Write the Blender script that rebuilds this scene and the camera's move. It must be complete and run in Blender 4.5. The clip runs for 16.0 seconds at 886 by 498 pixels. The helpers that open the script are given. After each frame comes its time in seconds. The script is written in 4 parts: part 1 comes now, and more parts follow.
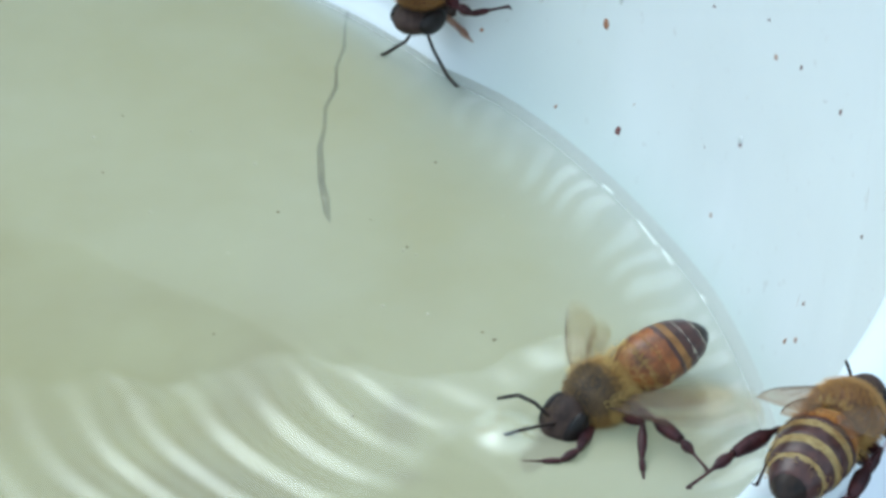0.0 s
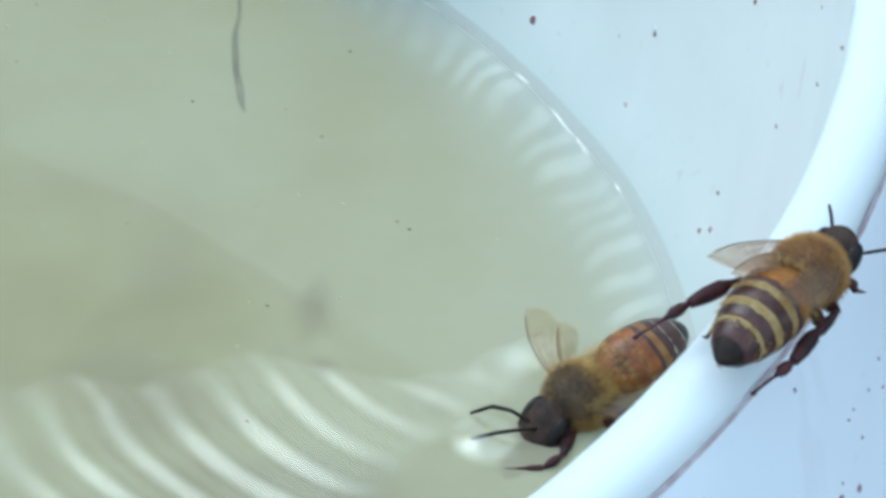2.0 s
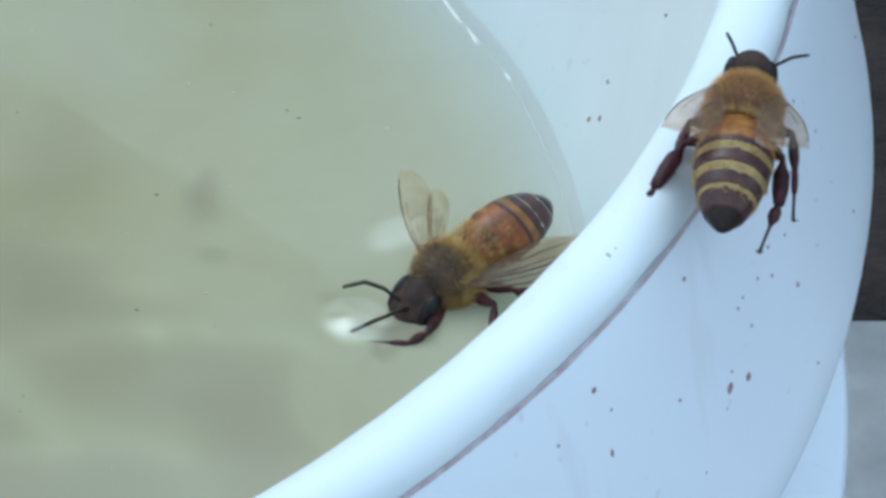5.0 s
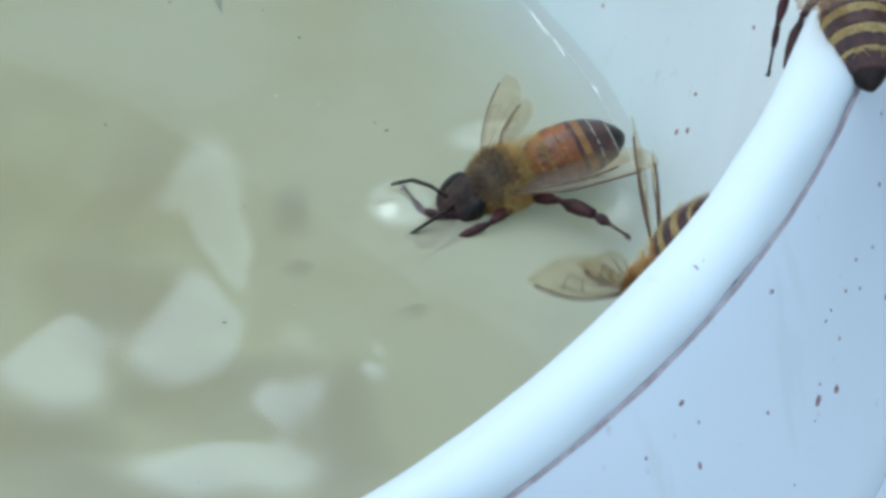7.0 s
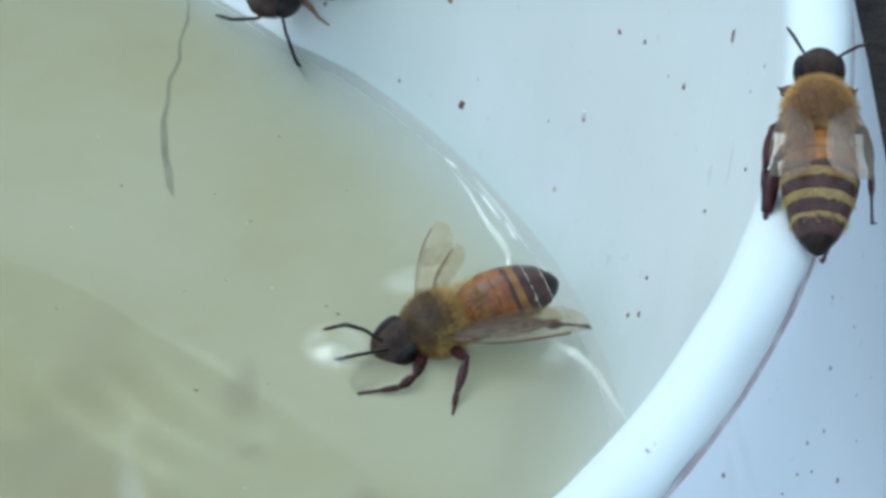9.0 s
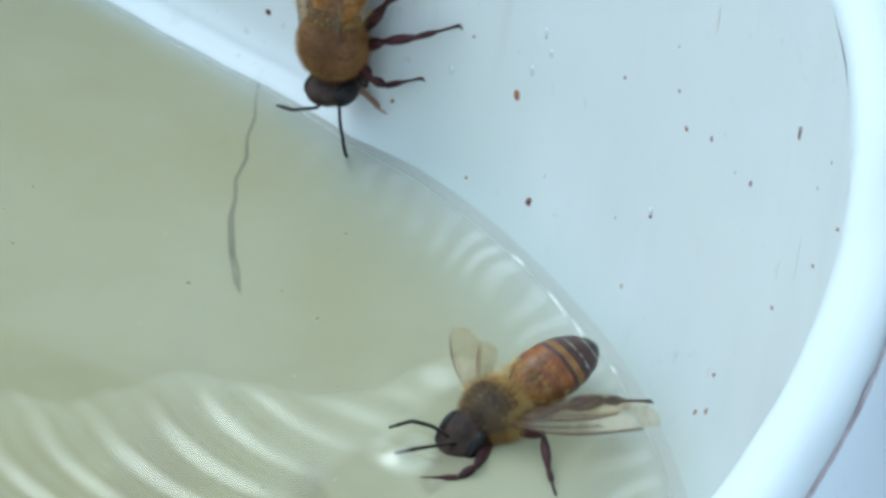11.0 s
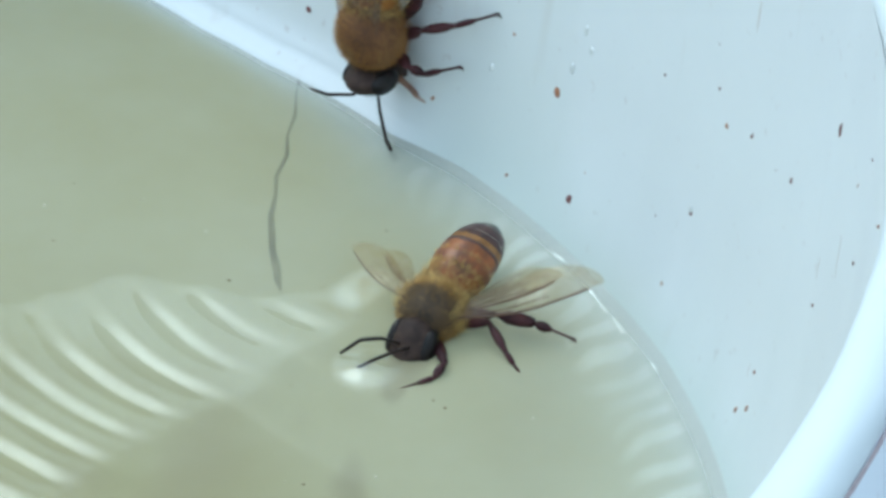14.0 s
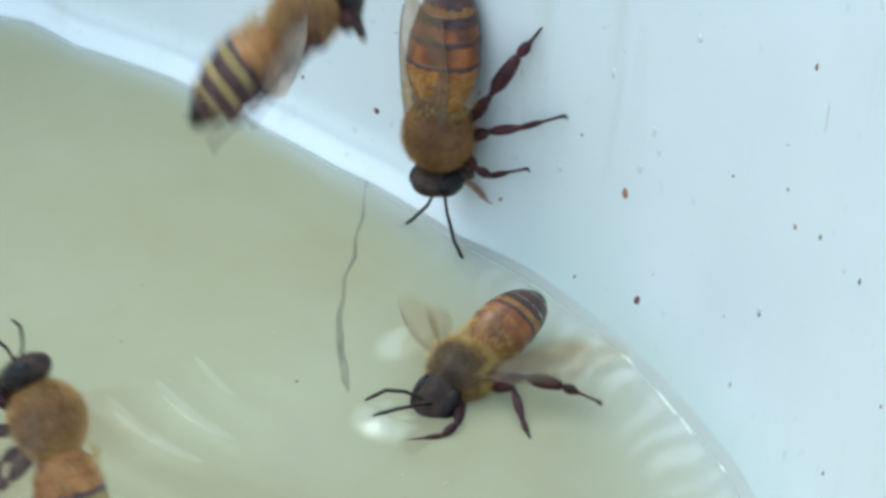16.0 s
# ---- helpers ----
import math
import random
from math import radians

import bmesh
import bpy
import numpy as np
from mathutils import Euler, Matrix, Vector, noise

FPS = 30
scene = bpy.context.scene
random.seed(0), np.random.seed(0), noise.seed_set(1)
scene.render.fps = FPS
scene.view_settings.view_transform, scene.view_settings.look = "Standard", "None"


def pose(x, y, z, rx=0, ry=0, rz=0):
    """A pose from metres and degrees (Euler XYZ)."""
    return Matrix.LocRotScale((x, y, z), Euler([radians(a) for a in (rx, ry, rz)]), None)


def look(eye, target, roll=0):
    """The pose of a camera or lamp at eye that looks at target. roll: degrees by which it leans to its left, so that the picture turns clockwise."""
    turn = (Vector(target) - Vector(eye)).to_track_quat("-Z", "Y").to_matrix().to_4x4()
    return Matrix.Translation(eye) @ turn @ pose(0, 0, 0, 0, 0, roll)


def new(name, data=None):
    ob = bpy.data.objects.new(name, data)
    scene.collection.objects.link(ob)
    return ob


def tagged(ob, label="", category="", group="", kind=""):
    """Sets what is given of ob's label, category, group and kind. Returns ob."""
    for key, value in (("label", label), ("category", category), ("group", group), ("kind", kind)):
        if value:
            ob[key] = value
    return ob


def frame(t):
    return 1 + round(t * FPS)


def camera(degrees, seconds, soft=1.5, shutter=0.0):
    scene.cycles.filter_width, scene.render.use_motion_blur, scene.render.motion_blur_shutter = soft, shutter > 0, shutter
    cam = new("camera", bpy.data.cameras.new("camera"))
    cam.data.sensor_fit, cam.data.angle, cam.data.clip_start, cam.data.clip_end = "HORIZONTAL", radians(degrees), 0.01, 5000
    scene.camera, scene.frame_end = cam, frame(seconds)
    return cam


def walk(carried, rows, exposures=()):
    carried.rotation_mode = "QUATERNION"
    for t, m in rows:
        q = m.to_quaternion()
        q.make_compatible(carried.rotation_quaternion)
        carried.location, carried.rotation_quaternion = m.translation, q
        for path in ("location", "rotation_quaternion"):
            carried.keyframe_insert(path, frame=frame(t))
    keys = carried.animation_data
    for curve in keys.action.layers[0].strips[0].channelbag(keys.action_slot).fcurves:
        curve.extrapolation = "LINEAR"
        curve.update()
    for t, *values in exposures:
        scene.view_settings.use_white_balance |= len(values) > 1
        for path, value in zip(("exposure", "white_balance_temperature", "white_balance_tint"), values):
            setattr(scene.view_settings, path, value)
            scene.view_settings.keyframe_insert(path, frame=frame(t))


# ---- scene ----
MM = 0.001


def mm(*v):
    return Vector(v) * MM


def stand(x, y, z, fx, fy, fz, ux=0.0, uy=0.0, uz=1.0):
    """A pose in millimetres from a forward and a rough up direction."""
    f = Vector((fx, fy, fz)).normalized()
    s = Vector((ux, uy, uz)).cross(f).normalized()
    u = f.cross(s)
    m = Matrix((f, s, u)).transposed().to_4x4()
    m.translation = mm(x, y, z)
    return m


# ---- camera ----
cam = camera(10, 16.0, soft=3.5, shutter=0.3)
EYE = (0.0661, -0.2327, 0.20248)
walk(cam, [(t, pose(*EYE, rx, ry, rz)) for t, rx, ry, rz in (
    (0, 52.388, 1.285, 1.598), (0.5, 52.545, 1.207, 1.505), (1, 52.717, 1.184, 1.481), (1.5, 52.559, 0.983, 1.226),
    (1.6, 52.304, 0.97, 1.204), (1.7, 51.932, 0.893, 1.102), (1.9, 51.33, 0.794, 0.969), (2, 51.124, 0.69, 0.839),
    (2.2, 50.847, 0.542, 0.655), (2.5, 50.503, 0.264, 0.317), (3, 50.128, 0.068, 0.081), (3.5, 50, -0, 0),
    (4, 49.984, -0.097, -0.115), (4.2, 49.936, -0.156, -0.186), (5.2, 49.859, -0.082, -0.098), (6.3, 49.815, 0.173, 0.205),
    (6.5, 49.668, 0.293, 0.347), (7, 50.003, 0.534, 0.637), (7.5, 50.213, 0.476, 0.569), (8, 50.582, 0.212, 0.256),
    (8.2, 50.953, 0.199, 0.242), (8.4, 51.413, 0.202, 0.247), (8.5, 51.611, 0.186, 0.228), (8.6, 51.777, 0.153, 0.188),
    (9, 52.077, 0.177, 0.219), (9.5, 52.448, 0.272, 0.339), (9.7, 52.595, 0.348, 0.434), (10.7, 53.038, 0.596, 0.75),
    (11.8, 53.43, 0.823, 1.042), (12, 53.342, 0.891, 1.127), (12.5, 53.524, 1.047, 1.329), (13, 53.525, 1.122, 1.424),
    (13.5, 53.158, 0.948, 1.196), (14, 53.152, 0.929, 1.171), (14.4, 53.674, 0.939, 1.194), (14.5, 53.74, 1.021, 1.3),
    (14.8, 53.862, 1.098, 1.402), (15, 54.023, 1.166, 1.493), (15.5, 54.046, 1.339, 1.715), (15.6, 54.124, 1.392, 1.786),
    (15.8, 54.272, 1.437, 1.848), (15.9, 54.323, 1.432, 1.843), (16, 54.309, 1.389, 1.788),
)], exposures=((0, 1.25, 5480, -7), (1.5, 1.21, 5400, -7), (3.3, 1.07, 5280, -4.5), (6.3, 0.97, 5320, -5), (9.5, 1.03, 5420, -7), (12, 1.09, 5440, -8), (14.5, 1.14, 5430, -8), (16, 1.22, 5500, -8)))

# ---- light ----
SUN = Vector((-0.45, 0.40, 0.80)).normalized()
world = bpy.data.worlds.new("sky")
scene.world = world
world.use_nodes = True
wn = world.node_tree.nodes
sky = wn.new("ShaderNodeTexSky")
sky.sky_type = "NISHITA"
sky.sun_disc = False
sky.sun_elevation = math.asin(SUN.z)
sky.sun_rotation = math.atan2(SUN.x, SUN.y)
sky.dust_density, sky.air_density = 2.5, 0.8
wn["Background"].inputs["Strength"].default_value = 0.132
cloud = wn.new("ShaderNodeMix")
cloud.data_type = "RGBA"
cloud.inputs[0].default_value = 0.75
cloud.inputs[7].default_value = (4.0, 4.2, 4.5, 1)
world.node_tree.links.new(sky.outputs[0], cloud.inputs[6])
world.node_tree.links.new(cloud.outputs[2], wn["Background"].inputs[0])
lamp = bpy.data.lights.new("sun", "SUN")
lamp.energy, lamp.angle, lamp.color = 0.45, radians(36), (1.0, 0.97, 0.93)
sun = new("sun", lamp)
sun.matrix_world = look(SUN * 3, (0, 0, 0))

# ---- materials ----


def mat(name):
    m = bpy.data.materials.new(name)
    m.use_nodes = True
    nt = m.node_tree
    return m, nt, nt.nodes["Principled BSDF"]


def node(nt, kind, **values):
    n = nt.nodes.new("ShaderNode" + kind)
    for k, v in values.items():
        n.inputs[k.replace("_", " ")].default_value = v
    return n


def noise_tex(nt, scale, detail=4.0, rough=0.55, coord="Object", stretch=None):
    tc = nt.nodes.new("ShaderNodeTexCoord")
    n = node(nt, "TexNoise", Scale=scale, Detail=detail, Roughness=rough)
    if stretch:
        mp = nt.nodes.new("ShaderNodeMapping")
        mp.inputs["Scale"].default_value = stretch
        nt.links.new(tc.outputs[coord], mp.inputs["Vector"])
        nt.links.new(mp.outputs[0], n.inputs["Vector"])
    else:
        nt.links.new(tc.outputs[coord], n.inputs["Vector"])
    return n


def ramp(nt, src, stops):
    r = nt.nodes.new("ShaderNodeValToRGB")
    e = r.color_ramp.elements
    while len(e) < len(stops):
        e.new(0.5)
    for el, (p, c) in zip(e, stops):
        el.position, el.color = p, (*c, 1)
    nt.links.new(src, r.inputs[0])
    return r


def mixc(nt, fac, a, b, mode="MIX"):
    n = nt.nodes.new("ShaderNodeMix")
    n.data_type, n.blend_type = "RGBA", mode
    for sock, v in ((n.inputs[0], fac), (n.inputs[6], a), (n.inputs[7], b)):
        if hasattr(v, "node"):
            nt.links.new(v, sock)
        else:
            sock.default_value = v if isinstance(v, float) else (*v, 1)
    return n.outputs[2]


def bump(nt, bsdf, src, strength, dist):
    b = node(nt, "Bump", Strength=strength, Distance=dist)
    nt.links.new(src, b.inputs["Height"])
    nt.links.new(b.outputs[0], bsdf.inputs["Normal"])


def plain(name, c1, c2, scale, rough, metal=0.0, bumps=0.0, coat=0.0, stretch=None):
    """Two tones mottled at two scales, with fine relief."""
    m, nt, b = mat(name)
    n1, n2 = noise_tex(nt, scale, stretch=stretch), noise_tex(nt, scale * 6)
    c = ramp(nt, n1.outputs[0], ((0.35, c1), (0.65, c2))).outputs[0]
    d = ramp(nt, n2.outputs[0], ((0.3, (0.75,) * 3), (0.7, (1.0,) * 3))).outputs[0]
    nt.links.new(mixc(nt, 1.0, c, d, "MULTIPLY"), b.inputs["Base Color"])
    b.inputs["Roughness"].default_value = rough
    b.inputs["Metallic"].default_value = metal
    b.inputs["Coat Weight"].default_value = coat
    if bumps:
        bump(nt, b, n2.outputs[0], 0.6, bumps)
    return m


def plastic(name, stain, white, tint=(1.0, 1.0, 1.0)):
    m, nt, b = mat(name)
    big = noise_tex(nt, 35, 5)
    streak = noise_tex(nt, 240, 3, stretch=(1, 1, 0.06))
    fine = noise_tex(nt, 900, 2)
    base = ramp(nt, big.outputs[0], ((0.35, tuple(white * c for c in tint)), (0.7, tuple((white + 0.06) * c for c in tint)))).outputs[0]
    s = ramp(nt, streak.outputs[0], ((0.62, (0, 0, 0)), (0.8, (stain,) * 3))).outputs[0]
    c = mixc(nt, s, base, (0.52, 0.42, 0.33))
    f = ramp(nt, fine.outputs[0], ((0.68, (0, 0, 0)), (0.76, (stain * 0.8,) * 3))).outputs[0]
    nt.links.new(mixc(nt, f, c, (0.45, 0.33, 0.3)), b.inputs["Base Color"])
    b.inputs["Roughness"].default_value = 0.32
    bump(nt, b, big.outputs[0], 0.25, 0.0006)
    return m


def waterline_shade(m):
    """Greenish tint painted as waterline shade, where the mesh marks it."""
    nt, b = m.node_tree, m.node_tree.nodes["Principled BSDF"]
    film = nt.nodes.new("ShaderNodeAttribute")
    film.attribute_name = "edge_shade"
    untinted = b.inputs["Base Color"].links[0].from_socket
    nt.links.new(mixc(nt, film.outputs["Fac"], untinted, (0.55, 0.6, 0.56)), b.inputs["Base Color"])


# one white plastic: outer wall and rim tinted paler, bluer, to look brighter lit
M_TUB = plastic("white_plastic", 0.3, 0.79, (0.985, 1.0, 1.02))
waterline_shade(M_TUB)
M_OUTERLIT = plastic("outer_plastic_lit", 0.28, 0.91, (0.955, 0.99, 1.06))
M_RIMLIT = plastic("rim_plastic_lit", 0.08, 0.83, (0.955, 1.0, 1.03))
M_DIRT = plain("dried_dirt", (0.14, 0.04, 0.045), (0.3, 0.12, 0.1), 900, 0.7, bumps=0.0001)


def varied(m, other, share):
    """Turns some of the pieces that share a material towards another tone."""
    nt, b = m.node_tree, m.node_tree.nodes["Principled BSDF"]
    pick = nt.nodes.new("ShaderNodeObjectInfo")
    k = ramp(nt, pick.outputs["Random"], ((0.35, (0, 0, 0)), (0.7, (share,) * 3))).outputs[0]
    nt.links.new(mixc(nt, k, b.inputs["Base Color"].links[0].from_socket, other), b.inputs["Base Color"])


varied(M_DIRT, (0.42, 0.2, 0.1), 0.75)
M_FAINTDIRT = plain("faint_reddish_dirt", (0.3, 0.13, 0.15), (0.5, 0.3, 0.34), 700, 0.7, bumps=0.0001)
M_GRIME = plain("brown_grime", (0.5, 0.38, 0.4), (0.72, 0.63, 0.65), 800, 0.8)
M_STAIN = plain("pale_stain", (0.48, 0.37, 0.3), (0.64, 0.53, 0.46), 700, 0.5)
M_WET = plain("wet_residue", (0.84, 0.86, 0.84), (0.9, 0.9, 0.9), 500, 0.08, coat=1.0)


def water_material(name, murk, clear):
    """Murky water: part scatter, part see-through, with the gloss of a water surface."""
    m, nt, b = mat(name)
    nt.nodes.remove(b)
    out = nt.nodes["Material Output"]
    n1 = noise_tex(nt, 26, 5, 0.6)
    col = ramp(nt, n1.outputs[0], ((0.3, (murk[0] * 0.86, murk[1] * 0.82, murk[2] * 0.68)), (0.6, murk))).outputs[0]
    dif = node(nt, "BsdfDiffuse")
    # the murk hides less, and is paler, where the water is shallow
    shallow = nt.nodes.new("ShaderNodeAttribute")
    shallow.attribute_name = "shallow"
    nt.links.new(mixc(nt, shallow.outputs["Fac"], col, (0.72, 0.75, 0.71)), dif.inputs[0])
    fac = nt.nodes.new("ShaderNodeMapRange")
    fac.inputs["To Min"].default_value, fac.inputs["To Max"].default_value = clear, 0.7
    nt.links.new(shallow.outputs["Fac"], fac.inputs["Value"])
    tr = node(nt, "BsdfTransparent")
    nt.links.new(mixc(nt, shallow.outputs["Fac"], (0.86, 0.9, 0.78), (1.0, 1.0, 1.0)), tr.inputs[0])
    body = nt.nodes.new("ShaderNodeMixShader")
    nt.links.new(fac.outputs[0], body.inputs[0])
    nt.links.new(dif.outputs[0], body.inputs[1])
    nt.links.new(tr.outputs[0], body.inputs[2])
    gl = node(nt, "BsdfGlossy", Roughness=0.03)
    fr = node(nt, "Fresnel", IOR=1.33)
    mx = nt.nodes.new("ShaderNodeMixShader")
    nt.links.new(fr.outputs[0], mx.inputs[0])
    nt.links.new(body.outputs[0], mx.inputs[1])
    nt.links.new(gl.outputs[0], mx.inputs[2])
    nt.links.new(mx.outputs[0], out.inputs[0])
    return m


M_WATER = water_material("murky_water", (0.57, 0.52, 0.355), 0.45)


def clear_water(name, rough):
    """Clear rippled surface; its shine fades out at the edge of each patch."""
    m, nt, b = mat(name)
    nt.nodes.remove(b)
    fade = nt.nodes.new("ShaderNodeAttribute")
    fade.attribute_name = "shine"
    gl = node(nt, "BsdfGlossy", Roughness=rough)
    nt.links.new(fade.outputs["Fac"], gl.inputs["Color"])
    add = nt.nodes.new("ShaderNodeAddShader")
    nt.links.new(node(nt, "BsdfTransparent").outputs[0], add.inputs[0])
    nt.links.new(gl.outputs[0], add.inputs[1])
    nt.links.new(add.outputs[0], nt.nodes["Material Output"].inputs[0])
    return m


M_RIPPLE = clear_water("rippled_water", 0.22)
M_SWELL = clear_water("swelling_water", 0.1)


def sediment_material():
    m, nt, b = mat("settled_silt")
    n1, n2 = noise_tex(nt, 45, 6, 0.65), noise_tex(nt, 160, 4)
    c = ramp(nt, n1.outputs[0], ((0.34, (0.30, 0.25, 0.14)), (0.46, (0.56, 0.54, 0.37)), (0.62, (0.64, 0.63, 0.47)))).outputs[0]
    d = ramp(nt, n2.outputs[0], ((0.35, (0.7, 0.68, 0.6)), (0.6, (1, 1, 1)))).outputs[0]
    nt.links.new(mixc(nt, 1.0, c, d, "MULTIPLY"), b.inputs["Base Color"])
    b.inputs["Roughness"].default_value = 0.9
    # it thins out to bare plastic up the slope
    dust = nt.nodes.new("ShaderNodeAttribute")
    dust.attribute_name = "shallow"
    mx = nt.nodes.new("ShaderNodeMixShader")
    nt.links.new(dust.outputs["Fac"], mx.inputs[0])
    nt.links.new(b.outputs[0], mx.inputs[1])
    bare = node(nt, "BsdfPrincipled", Base_Color=(0.84, 0.85, 0.83, 1), Roughness=0.35)
    nt.links.new(bare.outputs[0], mx.inputs[2])
    nt.links.new(mx.outputs[0], nt.nodes["Material Output"].inputs[0])
    return m


M_SILT = sediment_material()
M_SILTDARK = plain("brown_silt", (0.04, 0.026, 0.008), (0.13, 0.085, 0.03), 180, 0.95)
M_STREAK = plain("grey_streak", (0.12, 0.115, 0.095), (0.24, 0.23, 0.2), 300, 0.9)


def dissolving(m):
    """Lets a material thin out into the water, by the mesh's own measure."""
    nt = m.node_tree
    thin = nt.nodes.new("ShaderNodeAttribute")
    thin.attribute_name = "shallow"
    mix = nt.nodes.new("ShaderNodeMixShader")
    nt.links.new(thin.outputs["Fac"], mix.inputs[0])
    nt.links.new(nt.nodes["Principled BSDF"].outputs[0], mix.inputs[1])
    nt.links.new(nt.nodes.new("ShaderNodeBsdfTransparent").outputs[0], mix.inputs[2])
    nt.links.new(mix.outputs[0], nt.nodes["Material Output"].inputs[0])


dissolving(M_SILTDARK)
dissolving(M_STREAK)
M_SILT_GRIT = plain("brown_grit", (0.16, 0.11, 0.06), (0.3, 0.22, 0.13), 400, 0.9)
M_SOIL = plain("dark_soil", (0.012, 0.008, 0.007), (0.05, 0.035, 0.03), 60, 0.95, bumps=0.004)
M_WALL = plain("dark_unseen_wall", (0.06, 0.055, 0.035), (0.12, 0.1, 0.07), 6, 0.9, bumps=0.002)
M_SLAB = plain("grey_slab", (0.24, 0.24, 0.25), (0.36, 0.36, 0.36), 40, 0.8, bumps=0.001)

M_AMBER = plain("amber_cuticle", (0.1, 0.026, 0.005), (0.39, 0.118, 0.02), 600, 0.4, bumps=0.00004, coat=0.1)
M_HONEY = plain("honey_cuticle", (0.24, 0.078, 0.014), (0.47, 0.2, 0.048), 900, 0.35, bumps=0.00003)
M_STRIPE = plain("brown_stripe", (0.036, 0.012, 0.012), (0.088, 0.03, 0.023), 1500, 0.35, bumps=0.00002)
M_OLIVE = plain("pale_hair_band", (0.29, 0.19, 0.07), (0.45, 0.33, 0.135), 2500, 0.7, bumps=0.00004)
M_GILT = plain("gold_cuticle", (0.2, 0.085, 0.018), (0.34, 0.16, 0.04), 1500, 0.45, bumps=0.00003)
M_DARK = plain("dark_cuticle", (0.012, 0.008, 0.007), (0.035, 0.02, 0.014), 1500, 0.3, bumps=0.00002)
M_BROWN = plain("brown_cuticle", (0.025, 0.012, 0.009), (0.06, 0.026, 0.016), 1200, 0.35, bumps=0.00002)
M_PALE = plain("white_hair_fringe", (0.42, 0.36, 0.28), (0.6, 0.54, 0.43), 2500, 0.8)
M_THORAX = plain("thorax_cuticle", (0.05, 0.03, 0.018), (0.12, 0.07, 0.03), 1000, 0.6, bumps=0.00005)
M_THORAXAMBER = plain("amber_thorax_cuticle", (0.09, 0.035, 0.012), (0.2, 0.085, 0.028), 1000, 0.6, bumps=0.00005)
M_FUR = plain("golden_fur", (0.35, 0.19, 0.05), (0.54, 0.33, 0.11), 700, 0.75)
M_FURORANGE = plain("orange_fur", (0.48, 0.25, 0.075), (0.68, 0.4, 0.14), 700, 0.75)
M_FURAMBER = plain("amber_fur", (0.33, 0.155, 0.045), (0.5, 0.27, 0.095), 700, 0.75)
M_HEAD = plain("head_cuticle", (0.028, 0.017, 0.015), (0.075, 0.045, 0.036), 1200, 0.6, bumps=0.00003)
M_GOLD = plain("gold_fur", (0.58, 0.36, 0.1), (0.76, 0.53, 0.2), 700, 0.75)
M_FURDARK = plain("grey_fur", (0.1, 0.064, 0.03), (0.2, 0.13, 0.062), 700, 0.8)
M_EYE = plain("eye_black", (0.01, 0.008, 0.008), (0.022, 0.015, 0.014), 2000, 0.35, bumps=0.00001, coat=0.1)
M_LEG = plain("leg_cuticle", (0.03, 0.011, 0.014), (0.085, 0.027, 0.03), 900, 0.4, bumps=0.00002)
for dull in (M_HEAD, M_EYE, M_DARK, M_LEG):
    dull.node_tree.nodes["Principled BSDF"].inputs["Specular IOR Level"].default_value = 0.22
M_TONGUE = plain("tongue_brown", (0.26, 0.12, 0.08), (0.45, 0.27, 0.19), 900, 0.4)
M_VEIN = plain("wing_vein", (0.09, 0.045, 0.025), (0.16, 0.08, 0.04), 900, 0.5)


def wing_material(name, deep, light, veil):
    m, nt, b = mat(name)
    nt.nodes.remove(b)
    out = nt.nodes["Material Output"]
    n = noise_tex(nt, 900, 3)
    c = ramp(nt, n.outputs[0], ((0.35, deep), (0.65, light))).outputs[0]
    tr = node(nt, "BsdfTransparent")
    nt.links.new(c, tr.inputs[0])
    df = node(nt, "BsdfDiffuse", Color=(0.45, 0.36, 0.24, 1))
    a = node(nt, "MixShader", Fac=veil)
    nt.links.new(tr.outputs[0], a.inputs[1])
    nt.links.new(df.outputs[0], a.inputs[2])
    gl = node(nt, "BsdfGlossy", Roughness=0.4)
    mx = node(nt, "MixShader", Fac=veil * 0.45)
    nt.links.new(a.outputs[0], mx.inputs[1])
    nt.links.new(gl.outputs[0], mx.inputs[2])
    nt.links.new(mx.outputs[0], out.inputs[0])
    return m


M_WING = wing_material("wing_membrane", (0.84, 0.75, 0.61), (0.93, 0.87, 0.77), 0.05)
M_FOLDED = wing_material("folded_wing", (0.74, 0.58, 0.48), (0.88, 0.76, 0.67), 0.13)
M_BEATING = wing_material("beating_wing", (0.9, 0.83, 0.77), (0.96, 0.92, 0.88), 0.06)

# ---- mesh helpers ----


def part(name, data, parent, label=""):
    ob = new(name, data)
    ob.parent = parent
    if label:
        ob["label"] = label
    return ob


def mesh(name, verts, faces, mats, index=None, smooth=True):
    """A mesh from points in millimetres."""
    me = bpy.data.meshes.new(name)
    me.from_pydata([(x * MM, y * MM, z * MM) for x, y, z in verts], [], faces)
    for m in mats:
        me.materials.append(m)
    if index is not None:
        me.polygons.foreach_set("material_index", index)
    me.polygons.foreach_set("use_smooth", [smooth] * len(me.polygons))
    me.update()
    return me


CX, CY = 7.0, -3.2


def bulge(a):
    """The tub widens towards its far end: factor on the radius at the angle a."""
    return float(np.interp(math.degrees(math.remainder(a, 2 * math.pi)), (-180, -120, 8, 15, 24, 30, 36, 40, 44.5, 46.5, 49, 55, 59, 64, 68, 71, 77, 80, 92, 120, 160, 180),
                           (1.1, 1, 1, 1.008, 1.016, 1.016, 1.019, 1.022, 1.0245, 1.021, 1.0165, 1.031, 1.04, 1.062, 1.09, 1.11, 1.14, 1.175, 1.22, 1.22, 1.15, 1.1)))


